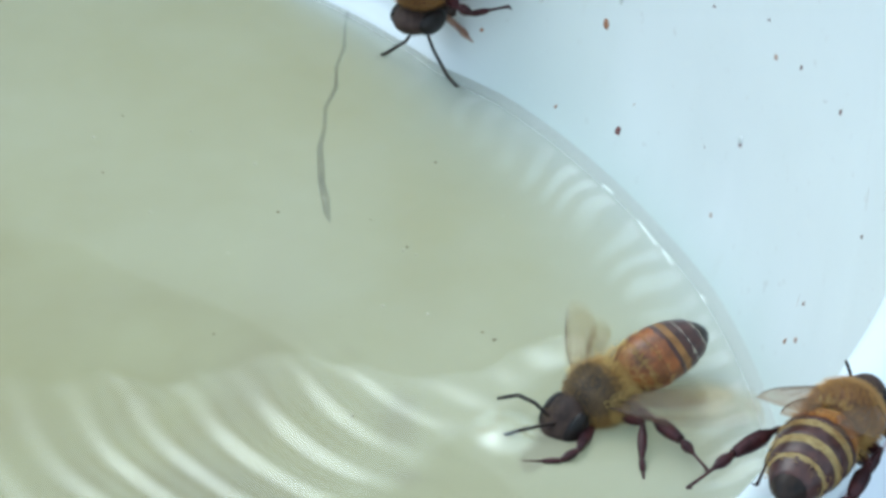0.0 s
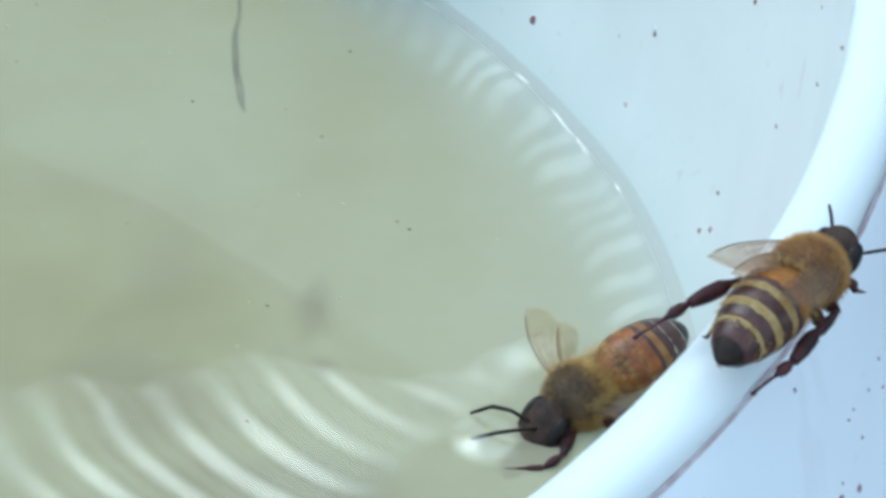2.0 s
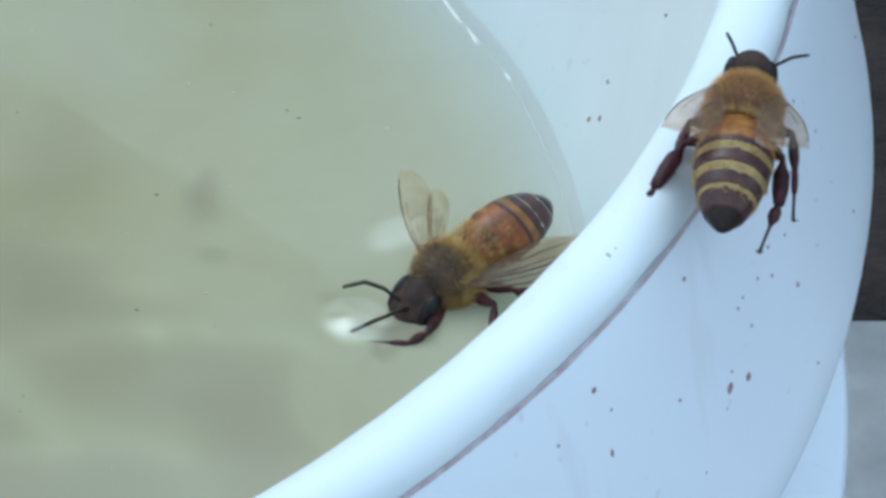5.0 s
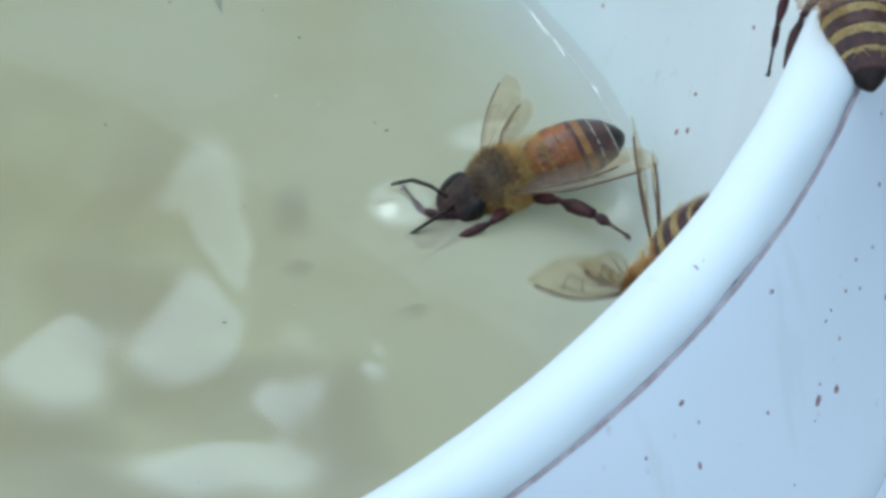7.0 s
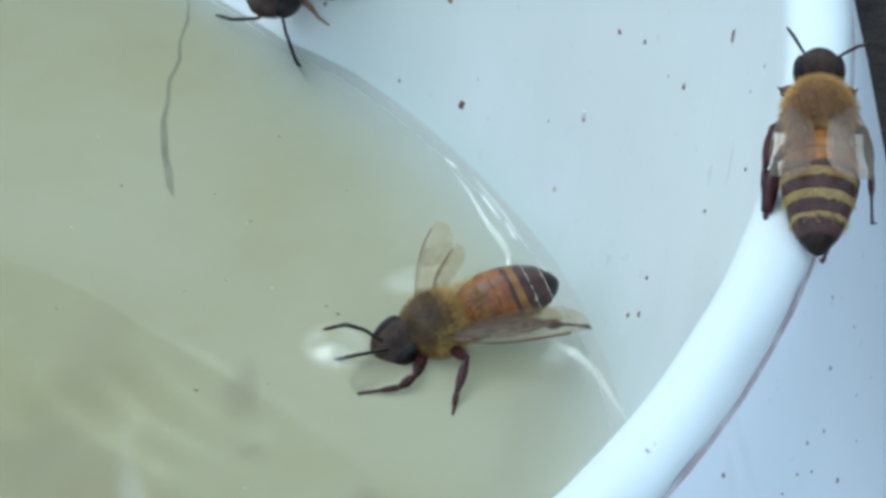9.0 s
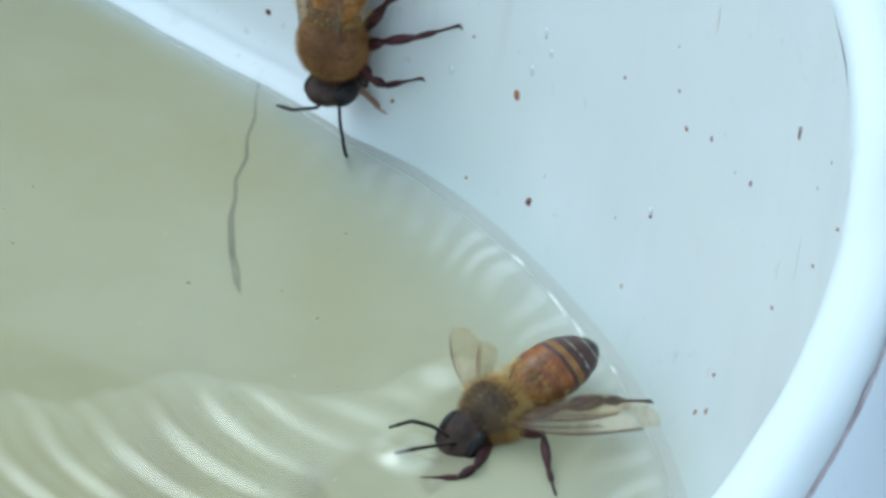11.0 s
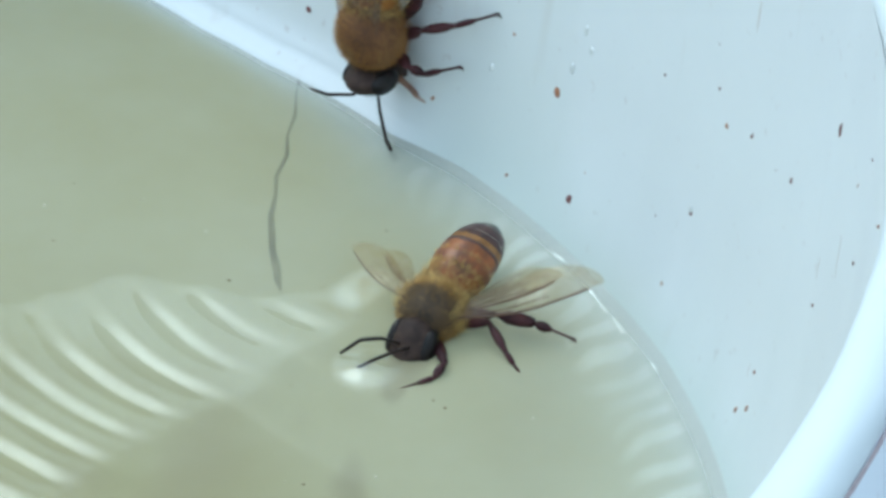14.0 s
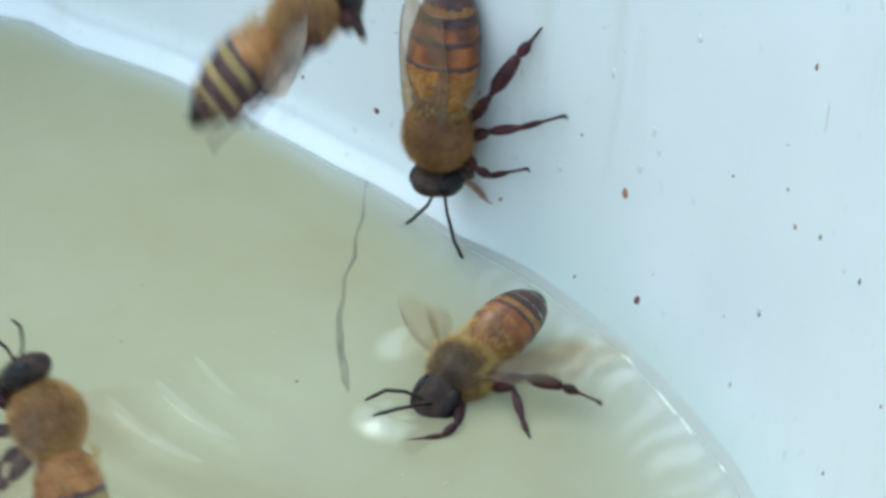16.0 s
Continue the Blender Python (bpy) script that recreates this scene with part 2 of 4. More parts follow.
def smooth_wall(z):
    """The radius of the inner wall at a height above the water, clear of the ledge."""
    return 69.95 + 2.0 * (1 - math.exp(-z / 4)) + 0.11 * z


def lathe(profile, n=256, wobble=0.0, seed=0, ledge=False):
    """A rounded wall round the tub's axis from (radius, height) pairs."""
    vs, fs = [], []
    for k, (r, z) in enumerate(profile):
        for i in range(n):
            a = 2 * math.pi * i / n
            w = wobble * (noise.noise((math.cos(a) * 9, math.sin(a) * 9, seed + k * 0.4)) + 0.4 * noise.noise((math.cos(a) * 45, math.sin(a) * 45, seed + k * 0.5))) if wobble else 0
            if ledge and 0.1 < z < 40:
                # the moulded ledge shows towards the far end alone, elsewhere the wall rises in one smooth curve
                k1 = min(max((math.degrees(a) - 46) / 9, 0), 1) if a < math.pi else 1
                q = (k1 * r + (1 - k1) * smooth_wall(z)) * bulge(a) + w
            else:
                q = r * bulge(a) + w
            vs.append((CX + q * math.cos(a), CY + q * math.sin(a), z + w * 0.6))
    for k in range(len(profile) - 1):
        for i in range(n):
            j = (i + 1) % n
            fs.append((k * n + i, k * n + j, (k + 1) * n + j, (k + 1) * n + i))
    return vs, fs


def tube(points, radii, n=8, cap=True):
    """A tapered tube along points."""
    vs, fs = [], []
    pts = [Vector(p) for p in points]
    for k, p in enumerate(pts):
        d = (pts[min(k + 1, len(pts) - 1)] - pts[max(k - 1, 0)]).normalized()
        a = d.cross(Vector((0.21, 0.33, 0.92))).normalized()
        b = d.cross(a)
        for i in range(n):
            w = 2 * math.pi * i / n
            vs.append(p + radii[k] * (math.cos(w) * a + math.sin(w) * b))
    for k in range(len(pts) - 1):
        for i in range(n):
            j = (i + 1) % n
            fs.append((k * n + i, k * n + j, (k + 1) * n + j, (k + 1) * n + i))
    if cap:
        fs.append(tuple(range(n))[::-1])
        fs.append(tuple((len(pts) - 1) * n + i for i in range(n)))
    return [tuple(v) for v in vs], fs


def ball(c, r, n=20, m=12, shape=None):
    vs, fs = [], []
    for k in range(m + 1):
        a = math.pi * k / m
        for i in range(n):
            b = 2 * math.pi * i / n
            v = Vector((math.cos(a), math.sin(a) * math.cos(b), math.sin(a) * math.sin(b)))
            if shape:
                v = shape(v)
            vs.append((c[0] + r[0] * v.x, c[1] + r[1] * v.y, c[2] + r[2] * v.z))
    for k in range(m):
        for i in range(n):
            j = (i + 1) % n
            fs.append((k * n + i, k * n + j, (k + 1) * n + j, (k + 1) * n + i))
    return vs, fs


def join(*pieces):
    vs, fs = [], []
    for v, f in pieces:
        o = len(vs)
        vs += v
        fs += [tuple(i + o for i in p) for p in f]
    return vs, fs


# ---- ground and tub ----
GROUND = -98.0
ground = new("ground", mesh("ground", [(-4e5, -4e5, GROUND), (4e5, -4e5, GROUND), (4e5, 4e5, GROUND), (-4e5, 4e5, GROUND)], [(0, 1, 2, 3)], [M_SOIL]))
tagged(ground, "dark brown bare soil under the tub", "ground", kind="structure")

BASIN = [(0, -16)] + [(44 + 25.9 * k / 15, -15.4 * (1 - (k / 15) ** 2.5)) for k in range(16)]
INNER = BASIN + [(70.2, 0.3), (71.0, 0.75), (71.3, 1.15), (71.35, 1.5), (71.6, 1.75),
         (71.9, 3), (72.05, 4), (72.25, 5.5), (72.5, 7.2), (72.9, 10), (74.2, 20), (75.4, 30), (76.3, 38), (76.5, 41)]
BEAD = [(76.5, 41.0), (76.6, 41.8), (76.9, 42.4), (77.4, 42.7), (78.2, 42.8), (79.0, 42.7), (79.7, 42.3), (80.1, 41.8), (80.25, 41.2), (80.2, 40.8)]
OUTER = [(80.2, 40.8), (80.22, 40.6), (80.5, 40.0), (81.0, 38.0), (81.9, 34), (83.1, 28), (84.1, 23), (84.6, 20.6), (84.5, 19.9), (83.8, 19.5), (80.6, 19.1), (79.6, 17.5), (79.2, 1.2),
         (83.9, 0.6), (84.3, 0.2), (83.9, -0.2), (79.2, -0.8), (78.4, -10), (76.4, -32), (74.5, -50), (73, -59), (71, -61.5), (69, -61.9), (0, -61.9)]
tub = tagged(new("water_tub"), "round white plastic tub, dirt-specked, half full of murky water", "tub")
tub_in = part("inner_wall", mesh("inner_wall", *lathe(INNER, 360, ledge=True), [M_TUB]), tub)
tub_rim = part("rim", mesh("rim", *lathe(BEAD, 540, 0.18, 3), [M_RIMLIT]), tub, "rounded white rim, glaring in the light")
tub_out = part("outer_wall", mesh("outer_wall", *lathe(OUTER, 360, 0.06), [M_OUTERLIT]), tub)



def slab_mesh(x0, y0, x1, y1, top, deep, worn):
    """A paving slab with worn, uneven edges."""
    bm = bmesh.new()
    bmesh.ops.create_cube(bm, size=1)
    for v in bm.verts:
        v.co = Vector((x0 if v.co.x < 0 else x1, y0 if v.co.y < 0 else y1, top - deep if v.co.z < 0 else top)) * MM
    bmesh.ops.bevel(bm, geom=bm.edges[:], offset=worn * MM, segments=3, affect="EDGES")
    me = bpy.data.meshes.new("slab")
    bm.to_mesh(me)
    bm.free()
    me.materials.append(M_SLAB)
    return me


# grey slab, coloured paler than it shows, to bounce light onto the outer wall
slab = tagged(new("pavement", slab_mesh(-700, -900, 500, 76, -62, 36, 4)), "grey concrete paving slab under the tub, paled to bounce light", "paving", kind="structure")
# an unseen dark wall, added beyond the tub to darken the water's reflection
unseen_wall = tagged(new("unseen_wall_far", slab_mesh(-4200, 1500, 5200, 1700, 1390, 1488, 6)), "plain dark brown wall added beyond the tub, unseen, for the water to reflect", "wall", kind="structure")
unseen_wall.data.materials[0] = M_WALL


def disc(radius, rings, n, height):
    vs, fs = [(0, 0, height(0, 0))], []
    for k in range(1, rings + 1):
        for i in range(n):
            a = 2 * math.pi * i / n
            r = (radius(a) if callable(radius) else radius) * k / rings
            vs.append((r * math.cos(a), r * math.sin(a), height(r, a)))
    for i in range(n):
        fs.append((0, 1 + i, 1 + (i + 1) % n))
    for k in range(rings - 1):
        for i in range(n):
            j = (i + 1) % n
            a, b = 1 + k * n, 1 + (k + 1) * n
            fs.append((a + i, b + i, b + j, a + j))
    return vs, fs


def water_surface():
    vs, fs = disc(70.6, 90, 360, lambda r, a: 0.0)
    out = []
    for x, y, z in vs:
        k = bulge(math.atan2(y, x))
        out.append((CX + x * k, CY + y * k, z + 0.015 * noise.noise((x * 0.1, y * 0.1, 0))))
    return out, fs


def ease(a, b, x):
    t = min(max((x - a) / (b - a), 0), 1)
    return t * t * (3 - 2 * t)


def shallows(me, width, edge=0.0):
    """Marks how shallow the water is over each point, from the slope of the tub."""
    at = me.attributes.new("shallow", "FLOAT", "POINT")
    for v, d in zip(me.vertices, at.data):
        x, y = v.co.x / MM - CX, v.co.y / MM - CY
        r = math.hypot(x, y) / bulge(math.atan2(y, x))
        deep = -float(np.interp(r, [q[0] for q in BASIN], [q[1] for q in BASIN]))
        # towards the far end the wall drops more steeply
        deep *= 1 + 2.5 * min(max((math.degrees(math.atan2(y, x)) - 46) / 18, 0), 1)
        d.value = max(math.exp(-((max(deep, 0) / width) ** 1.5)), ease(69 - edge, 69, r) if edge else 0)


# silt coats the tub's floor and thins out up the slope
tub_in.data.materials.append(M_SILT)
for f in tub_in.data.polygons:
    f.material_index = 1 if f.center.z < 0.1 * MM else 0
shallows(tub_in.data, 4, 20)
# shade and water bounce above the waterline, painted in, highest near the crease
edge_shade = tub_in.data.attributes.new("edge_shade", "FLOAT", "POINT")
for v, d in zip(tub_in.data.vertices, edge_shade.data):
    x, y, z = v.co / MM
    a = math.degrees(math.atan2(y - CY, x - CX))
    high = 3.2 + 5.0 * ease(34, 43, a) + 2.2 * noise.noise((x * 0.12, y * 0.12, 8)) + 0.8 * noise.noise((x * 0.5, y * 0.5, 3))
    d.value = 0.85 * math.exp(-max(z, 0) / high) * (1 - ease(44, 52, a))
water = new("water", mesh("water", *water_surface(), [M_WATER]))
shallows(water.data, 5.5)
tagged(water, "still murky greenish water in the tub", "water", kind="structure")


def shine(me, value):
    """Sets how much each point of a rippled patch reflects; value takes x, y and z in millimetres."""
    at = me.attributes.new("shine", "FLOAT", "POINT")
    for v, d in zip(me.vertices, at.data):
        d.value = value(*(v.co / MM))


def ring_reach(x, y):
    """How strongly the rings run at a place seen from the bee: out over the open water, in a fan to one side of her."""
    # the fan sets where reflections show; rings are flattened and dulled elsewhere
    fan = ease(-3, 3, y - 0.95 * x - 6 + 2.0 * noise.noise((x * 0.2, y * 0.2, 2))) * (1 - ease(3.2, 6.0, y - 0.06 * x + 2.6 * noise.noise((x * 0.24, y * 0.1, 1))))
    return fan * ease(2.5, 6, math.hypot(x, y)) * (1 - ease(30, 44, math.hypot(x, y)))


def ring_mesh():
    """Bent crests about a point beyond the bee."""
    vs, fs, nx, ny = [], [], 250, 190
    for i in range(nx):
        for j in range(ny):
            x, y = -46 + 48 * i / (nx - 1), -40 + 50 * j / (ny - 1)
            k = ring_reach(x, y)
            d = math.hypot(x - 3, 1.24 * (y - 10)) + 0.7 * noise.noise((x * 0.09, y * 0.09, 9))
            h = 0.125 * k * max(0.35, 0.9 + 0.7 * noise.noise((x * 0.14, y * 0.14, 4))) * math.sin(2 * math.pi * d / 3.6)
            vs.append((x, y, h - 0.5 * (1 - ease(0, 0.12, k))))
    for i in range(nx - 1):
        for j in range(ny - 1):
            fs.append((i * ny + j, (i + 1) * ny + j, (i + 1) * ny + j + 1, i * ny + j + 1))
    return vs, fs


ripples = new("ripple_rings", mesh("ripple_rings", *ring_mesh(), [M_RIPPLE]))
shine(ripples.data, lambda x, y, z: 0.065 * ease(0.05, 0.5, ring_reach(x, y)))
tagged(ripples, "fine rings of ripples round the struggling bee", "ripples", kind="stuff")


# each hump is placed, and given shine, to show one patch of reflected sky
BUMPS = ((45.5, 8.0, 2.6, 8.5, 0.55), (51.5, -2.5, 2.0, 4.8, 0.32), (57.5, -1.0, 1.3, 2.0, 0.12), (37.5, 3.0, 3.0, 6.5, 0.45), (48.0, -9.5, 5.0, 3.4, 0.28))


def swell_height(x, y):
    """A few broad humps of water, each with its own width, breadth and height."""
    wx, wy = x + 1.3 * noise.noise((x * 0.2, y * 0.13, 2)), y + 1.5 * noise.noise((x * 0.2, y * 0.13, 6))
    return sum(h * math.exp(-((wx - a) / p) ** 2 - ((wy - b) / q) ** 2) for a, b, p, q, h in BUMPS)


def swell_mesh():
    vs, fs, nx, ny = [], [], 170, 190
    for i in range(nx):
        for j in range(ny):
            x, y = 27 + 36 * i / (nx - 1), -22 + 52 * j / (ny - 1)
            h = swell_height(x, y)
            vs.append((x, y, h - 0.5 * (1 - ease(0, 0.02, h))))
    for i in range(nx - 1):
        for j in range(ny - 1):
            fs.append((i * ny + j, (i + 1) * ny + j, (i + 1) * ny + j + 1, i * ny + j + 1))
    return vs, fs


swell = new("slow_swell", mesh("slow_swell", *swell_mesh(), [M_SWELL]))
shine(swell.data, lambda x, y, z: 0.13 * ease(0.02, 0.11, z))
tagged(swell, "broad swell shaped to show sky reflections on the murky water", "ripples", kind="stuff")


def scallop(p):
    """A lopsided wave: a long rise, a flat crest and a short fall."""
    p -= math.floor(p)
    return ease(0, 0.5, p) * (1 - ease(0.66, 1, p))


def wall_waves():
    """Short waves standing off the tub's wall."""
    vs, fs, n, m = [], [], 420, 26
    for i in range(n):
        a = radians(-14 + 68 * i / (n - 1))
        for j in range(m):
            u = j / (m - 1)
            r = (62 + 7.0 * u) * bulge(a)
            s = 70 * a + 2.2 * noise.noise((a * 11, u * 1.5, 3)) + 3.0 * (1 - u) ** 2
            h = 0.16 * ease(0, 0.5, u) * (1 - 0.5 * ease(0.8, 1, u)) * (1 - ease(40, 53, math.degrees(a))) * (0.65 + 0.7 * noise.noise((a * 13, u * 2, 7))) * scallop(s / 2.6)
            vs.append((CX + r * math.cos(a), CY + r * math.sin(a), h))
    for i in range(n - 1):
        for j in range(m - 1):
            fs.append((i * m + j, (i + 1) * m + j, (i + 1) * m + j + 1, i * m + j + 1))
    return vs, fs


def wall_ratio(x, y):
    return math.hypot(x - CX, y - CY) / bulge(math.atan2(y - CY, x - CX))


def glint_mask(x, y, z):
    """Paints the glints: extra reflection on the long faces, fading at the wall and over the open water."""
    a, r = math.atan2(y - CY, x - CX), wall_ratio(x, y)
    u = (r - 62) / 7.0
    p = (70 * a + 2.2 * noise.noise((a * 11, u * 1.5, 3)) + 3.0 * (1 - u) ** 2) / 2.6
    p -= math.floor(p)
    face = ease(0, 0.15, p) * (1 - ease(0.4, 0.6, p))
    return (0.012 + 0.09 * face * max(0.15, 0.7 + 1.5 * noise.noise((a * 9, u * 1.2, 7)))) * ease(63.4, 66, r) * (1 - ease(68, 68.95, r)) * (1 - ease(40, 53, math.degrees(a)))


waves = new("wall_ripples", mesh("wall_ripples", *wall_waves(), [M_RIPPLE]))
shine(waves.data, glint_mask)
tagged(waves, "short ripples thrown back by the white wall", "ripples", kind="stuff")


def lifted_water(r, a):
    """The water drawn up before the head and under the wings of the floating bee."""
    x, y = r * math.cos(a), r * math.sin(a)
    h = 0.42 * math.exp(-((x - 6.2) / 1.5) ** 2 - ((y + 1.3) / 1.6) ** 2) + 0.14 * math.exp(-((x + 6) / 1.5) ** 2 - ((y - 3.5) / 2.0) ** 2)
    return h + 0.2 * math.exp(-((x + 1) / 2) ** 2 - ((y + 6) / 1.3) ** 2)


meniscus = new("meniscus", mesh("meniscus", *disc(10, 50, 90, lifted_water), [M_RIPPLE]))
shine(meniscus.data, lambda x, y, z: 0.13 * ease(0.015, 0.12, z))
tagged(meniscus, "water drawn up round the floating bee", "ripples", kind="stuff")


def glint_beads():
    """Long beads added for the glints where the surface meets the wall."""
    pieces = []
    for x, y, ln in ((65.0, 36.4, 0.7), (67.6, 31.6, 1.5), (68.9, 29.0, 1.0), (71.2, 24.6, 0.45)):
        vs, fs = ball((0, 0, 0), (ln, 0.1, 0.1), 14, 8)
        a = math.atan2(y - CY, x - CX) + math.pi / 2 + 0.12 * math.sin(9 * x)
        pieces.append(([(x + u * math.cos(a) - v * math.sin(a), y + u * math.sin(a) + v * math.cos(a), w + 0.06) for u, v, w in vs], fs))
    return join(*pieces)


beads = new("glint_beads", mesh("glint_beads", *glint_beads(), [M_RIPPLE]))
shine(beads.data, lambda x, y, z: 0.2)
tagged(beads, "added beads of water standing in for glints along the wall", "water beads", kind="stuff")


def glint_ridges():
    """Low water ridges added for the glints between resting wing tips and wall."""
    a = tube([(71.8, 17.4, 0), (72.6, 16.6, 0), (74.0, 14.7, 0), (75.0, 12.3, 0), (75.9, 10.0, 0)], (0.15, 0.5, 0.32, 0.22, 0.12), 12)
    b = tube([(64.6, 36.6, 0), (66.1, 33.5, 0), (67.2, 30.2, 0), (68.2, 28.2, 0), (68.7, 26.6, 0), (68.8, 23.4, 0)], (0.04, 0.1, 0.14, 0.3, 0.24, 0.06), 12)
    c = tube([(66.6, 34.6, 0), (68.4, 30.8, 0), (70.1, 26.9, 0)], (0.04, 0.1, 0.04), 10)
    vs, fs = join(a, b, c)
    return [(x + 0.25 * noise.noise((x, y, 4)), y, 0.3 * z) for x, y, z in vs], fs


film_ridges = new("glint_ridges", mesh("glint_ridges", *glint_ridges(), [M_RIPPLE]))
# the uneven glint is put into the shine
shine(film_ridges.data, lambda x, y, z: 0.2 * max(0.2, 0.75 + 1.1 * noise.noise((x * 0.8, y * 0.8, 1))))
tagged(film_ridges, "low ridges of water shaped for the glints along the wall", "ripples", kind="stuff")


# ---- dirt on the tub ----
def blot(rx, rz, seed, thick=0.12, n=11):
    """An irregular low lump; x and y lie in the wall, z stands out of it."""
    r = random.Random(seed)
    k = [r.uniform(0.75, 1.2) for _ in range(n)]
    vs, fs = [(0, 0, thick)], []
    for ring, h in ((0.6, thick * 0.85), (1.0, -0.03)):
        for i in range(n):
            a = 2 * math.pi * i / n
            vs.append((rx * k[i] * ring * math.cos(a), rz * k[i] * ring * math.sin(a), h))
    for i in range(n):
        j = (i + 1) % n
        fs += [(0, 1 + i, 1 + j), (1 + i, 1 + n + i, 1 + n + j, 1 + j)]
    return vs, fs


def on_wall(profile, deg, z, inward):
    """The pose of a speck on the wall at an angle and height, its z out of the wall."""
    zs, rs = [q[1] for q in profile], [q[0] for q in profile]
    if zs[0] > zs[-1]:
        zs, rs = zs[::-1], rs[::-1]
    def at(d, h):
        a = radians(d)
        r = float(np.interp(h, zs, rs))
        if inward and d < 50:
            r = smooth_wall(h)
        r *= bulge(a)
        return Vector((CX + r * math.cos(a), CY + r * math.sin(a), h))
    p = at(deg, z)
    up, side = (at(deg, z + 0.4) - at(deg, z - 0.4)).normalized(), (at(deg + 0.3, z) - at(deg - 0.3, z)).normalized()
    n = side.cross(up) * (-1 if inward else 1)
    x = up.cross(n)
    m = Matrix((x, up, n)).transposed().to_4x4()
    m.translation = p * MM
    return m


IN_WALL, OUT_WALL = INNER[len(BASIN) + 1:], OUTER[3:8]
# angle, height, width and height of each dried spot in hundredths of a millimetre
SPOTS = ((38.7, 8.7, 34, 50), (36.0, 2.6, 32, 40), (23.7, 17.5, 20, 25), (20.8, 19.2, 11, 26), (15.1, 21.0, 11, 30), (8.3, 30.9, 16, 52), (25.8, 9.2, 16, 24), (7.9, 18.6, 11, 18), (15.2, 6.5, 13, 17), (15.2, 34.8, 14, 15), (57.1, 4.3, 27, 28), (62.5, 4.0, 15, 15),
         (41.0, 1.2, 11, 15), (29.9, 16.4, 14, 14), (14.8, 4.1, 13, 26), (24.9, 19.3, 9, 11), (42.5, 10.6, 14, 15), (1.3, 28.1, 9, 15), (-4.9, 36.8, 9, 15), (15.9, 3.0, 12, 30), (23.8, 29.1, 13, 32), (47.3, 3.2, 14, 17), (64.2, 4.7, 28, 20))
for k, (deg, z, w, h) in enumerate(SPOTS):
    part("dirt_speck", mesh("dirt_speck", *blot(w / 100, h / 100, k), [M_DIRT]), tub_in).matrix_basis = on_wall(IN_WALL, deg, z, True)
for k, (deg, z, w, h) in enumerate(((32.9, 11.0, 36, 48), (36.0, 12.0, 40, 62), (26.8, 15.7, 30, 42), (26.8, 3.1, 26, 30), (42.9, 9, 14, 90), (30.5, 13.2, 20, 28))):
    part("stain", mesh("stain", *blot(w / 100, h / 100, 50 + k, 0.012), [M_STAIN]), tub_in).matrix_basis = on_wall(IN_WALL, deg, z, True)
for k, (deg, z, w, h) in enumerate(((-25.7, 29.9, 46, 30), (-24.2, 29.0, 28, 24), (-17.3, 34.7, 22, 16), (-18.7, 28.9, 25, 20), (-19.1, 32.6, 16, 14), (-20.8, 33.6, 15, 13), (-29.2, 32.8, 12, 16), (-33.7, 34.1, 16, 28), (-24.1, 33.2, 9, 11), (-12.9, 29.3, 8, 8), (-18.1, 23.0, 10, 9), (-27.5, 38.5, 10, 15), (-34.0, 38.1, 24, 18), (-36.4, 37.1, 12, 12), (-25.4, 30.6, 10, 10), (-15.1, 30.5, 8, 8), (-20.9, 31.9, 12, 10), (-16.0, 28.5, 9, 9))):
    part("dirt_speck", mesh("dirt_speck", *blot(w / 100, h / 100, 90 + k, 0.06), [M_FAINTDIRT]), tub_out).matrix_basis = on_wall(OUT_WALL, deg, z, False)
for k, (deg, z, w, h) in enumerate(((11.1, 14.2, 9, 260), (16.0, 6.2, 8, 170), (18.7, 8.6, 6, 120), (8.2, 21, 7, 150), (22, 27, 8, 200), (5, 25, 8, 240))):
    part("drip_stain", mesh("drip_stain", *blot(w / 100, h / 100, 70 + k, 0.01), [M_STAIN]), tub_in, "faint brown drip stain").matrix_basis = on_wall(IN_WALL, deg, z, True)
for k, (x, y, z, w, h) in enumerate(((74.9, -43.62, 42.64, 14, 17), (75.25, -43.1, 42.64, 7, 6))):
    fleck = part("dirt_speck", mesh("dirt_speck", *blot(w / 100, h / 100, 130 + k, 0.03), [M_GRIME]), tub_rim)
    fleck.matrix_basis = Matrix.Translation(mm(x, y, z)) @ Vector((0.43, -0.29, 0.85)).to_track_quat("Z", "Y").to_matrix().to_4x4()
small = random.Random(21)
ME_FLECK = [mesh("fleck", *blot(small.uniform(0.05, 0.11), small.uniform(0.06, 0.2), 200 + k, 0.05, 7), [M_DIRT]) for k in range(6)]
for k in range(16):
    part("dirt_fleck", ME_FLECK[k % 6], tub_in).matrix_basis = on_wall(IN_WALL, small.uniform(-8, 66), small.uniform(2.5, 38), True)
for k in range(18):
    part("dirt_fleck", ME_FLECK[k % 6], tub_out).matrix_basis = on_wall(OUT_WALL, small.uniform(-50, -2), small.uniform(21, 37.5), False)
# small clear water drops cling to the inner wall
ME_DROP = [mesh("water_drop", *ball((0, 0, 0.05), (0.16, 0.3 + 0.12 * k, 0.14), 12, 8), [M_WET]) for k in range(2)]
for k, (deg, z) in enumerate(((34.1, 23.5), (36.9, 14.6), (36.3, 13.5), (46.9, 13.0), (43.8, 7.3), (37.7, 11.2), (25.8, 9.5), (40.6, 16.5))):
    part("water_drop", ME_DROP[k % 2], tub_in, "clear water drop").matrix_basis = on_wall(IN_WALL, deg, z, True)
# a brown line of grime in the groove below the rim
vs, fs = [], []
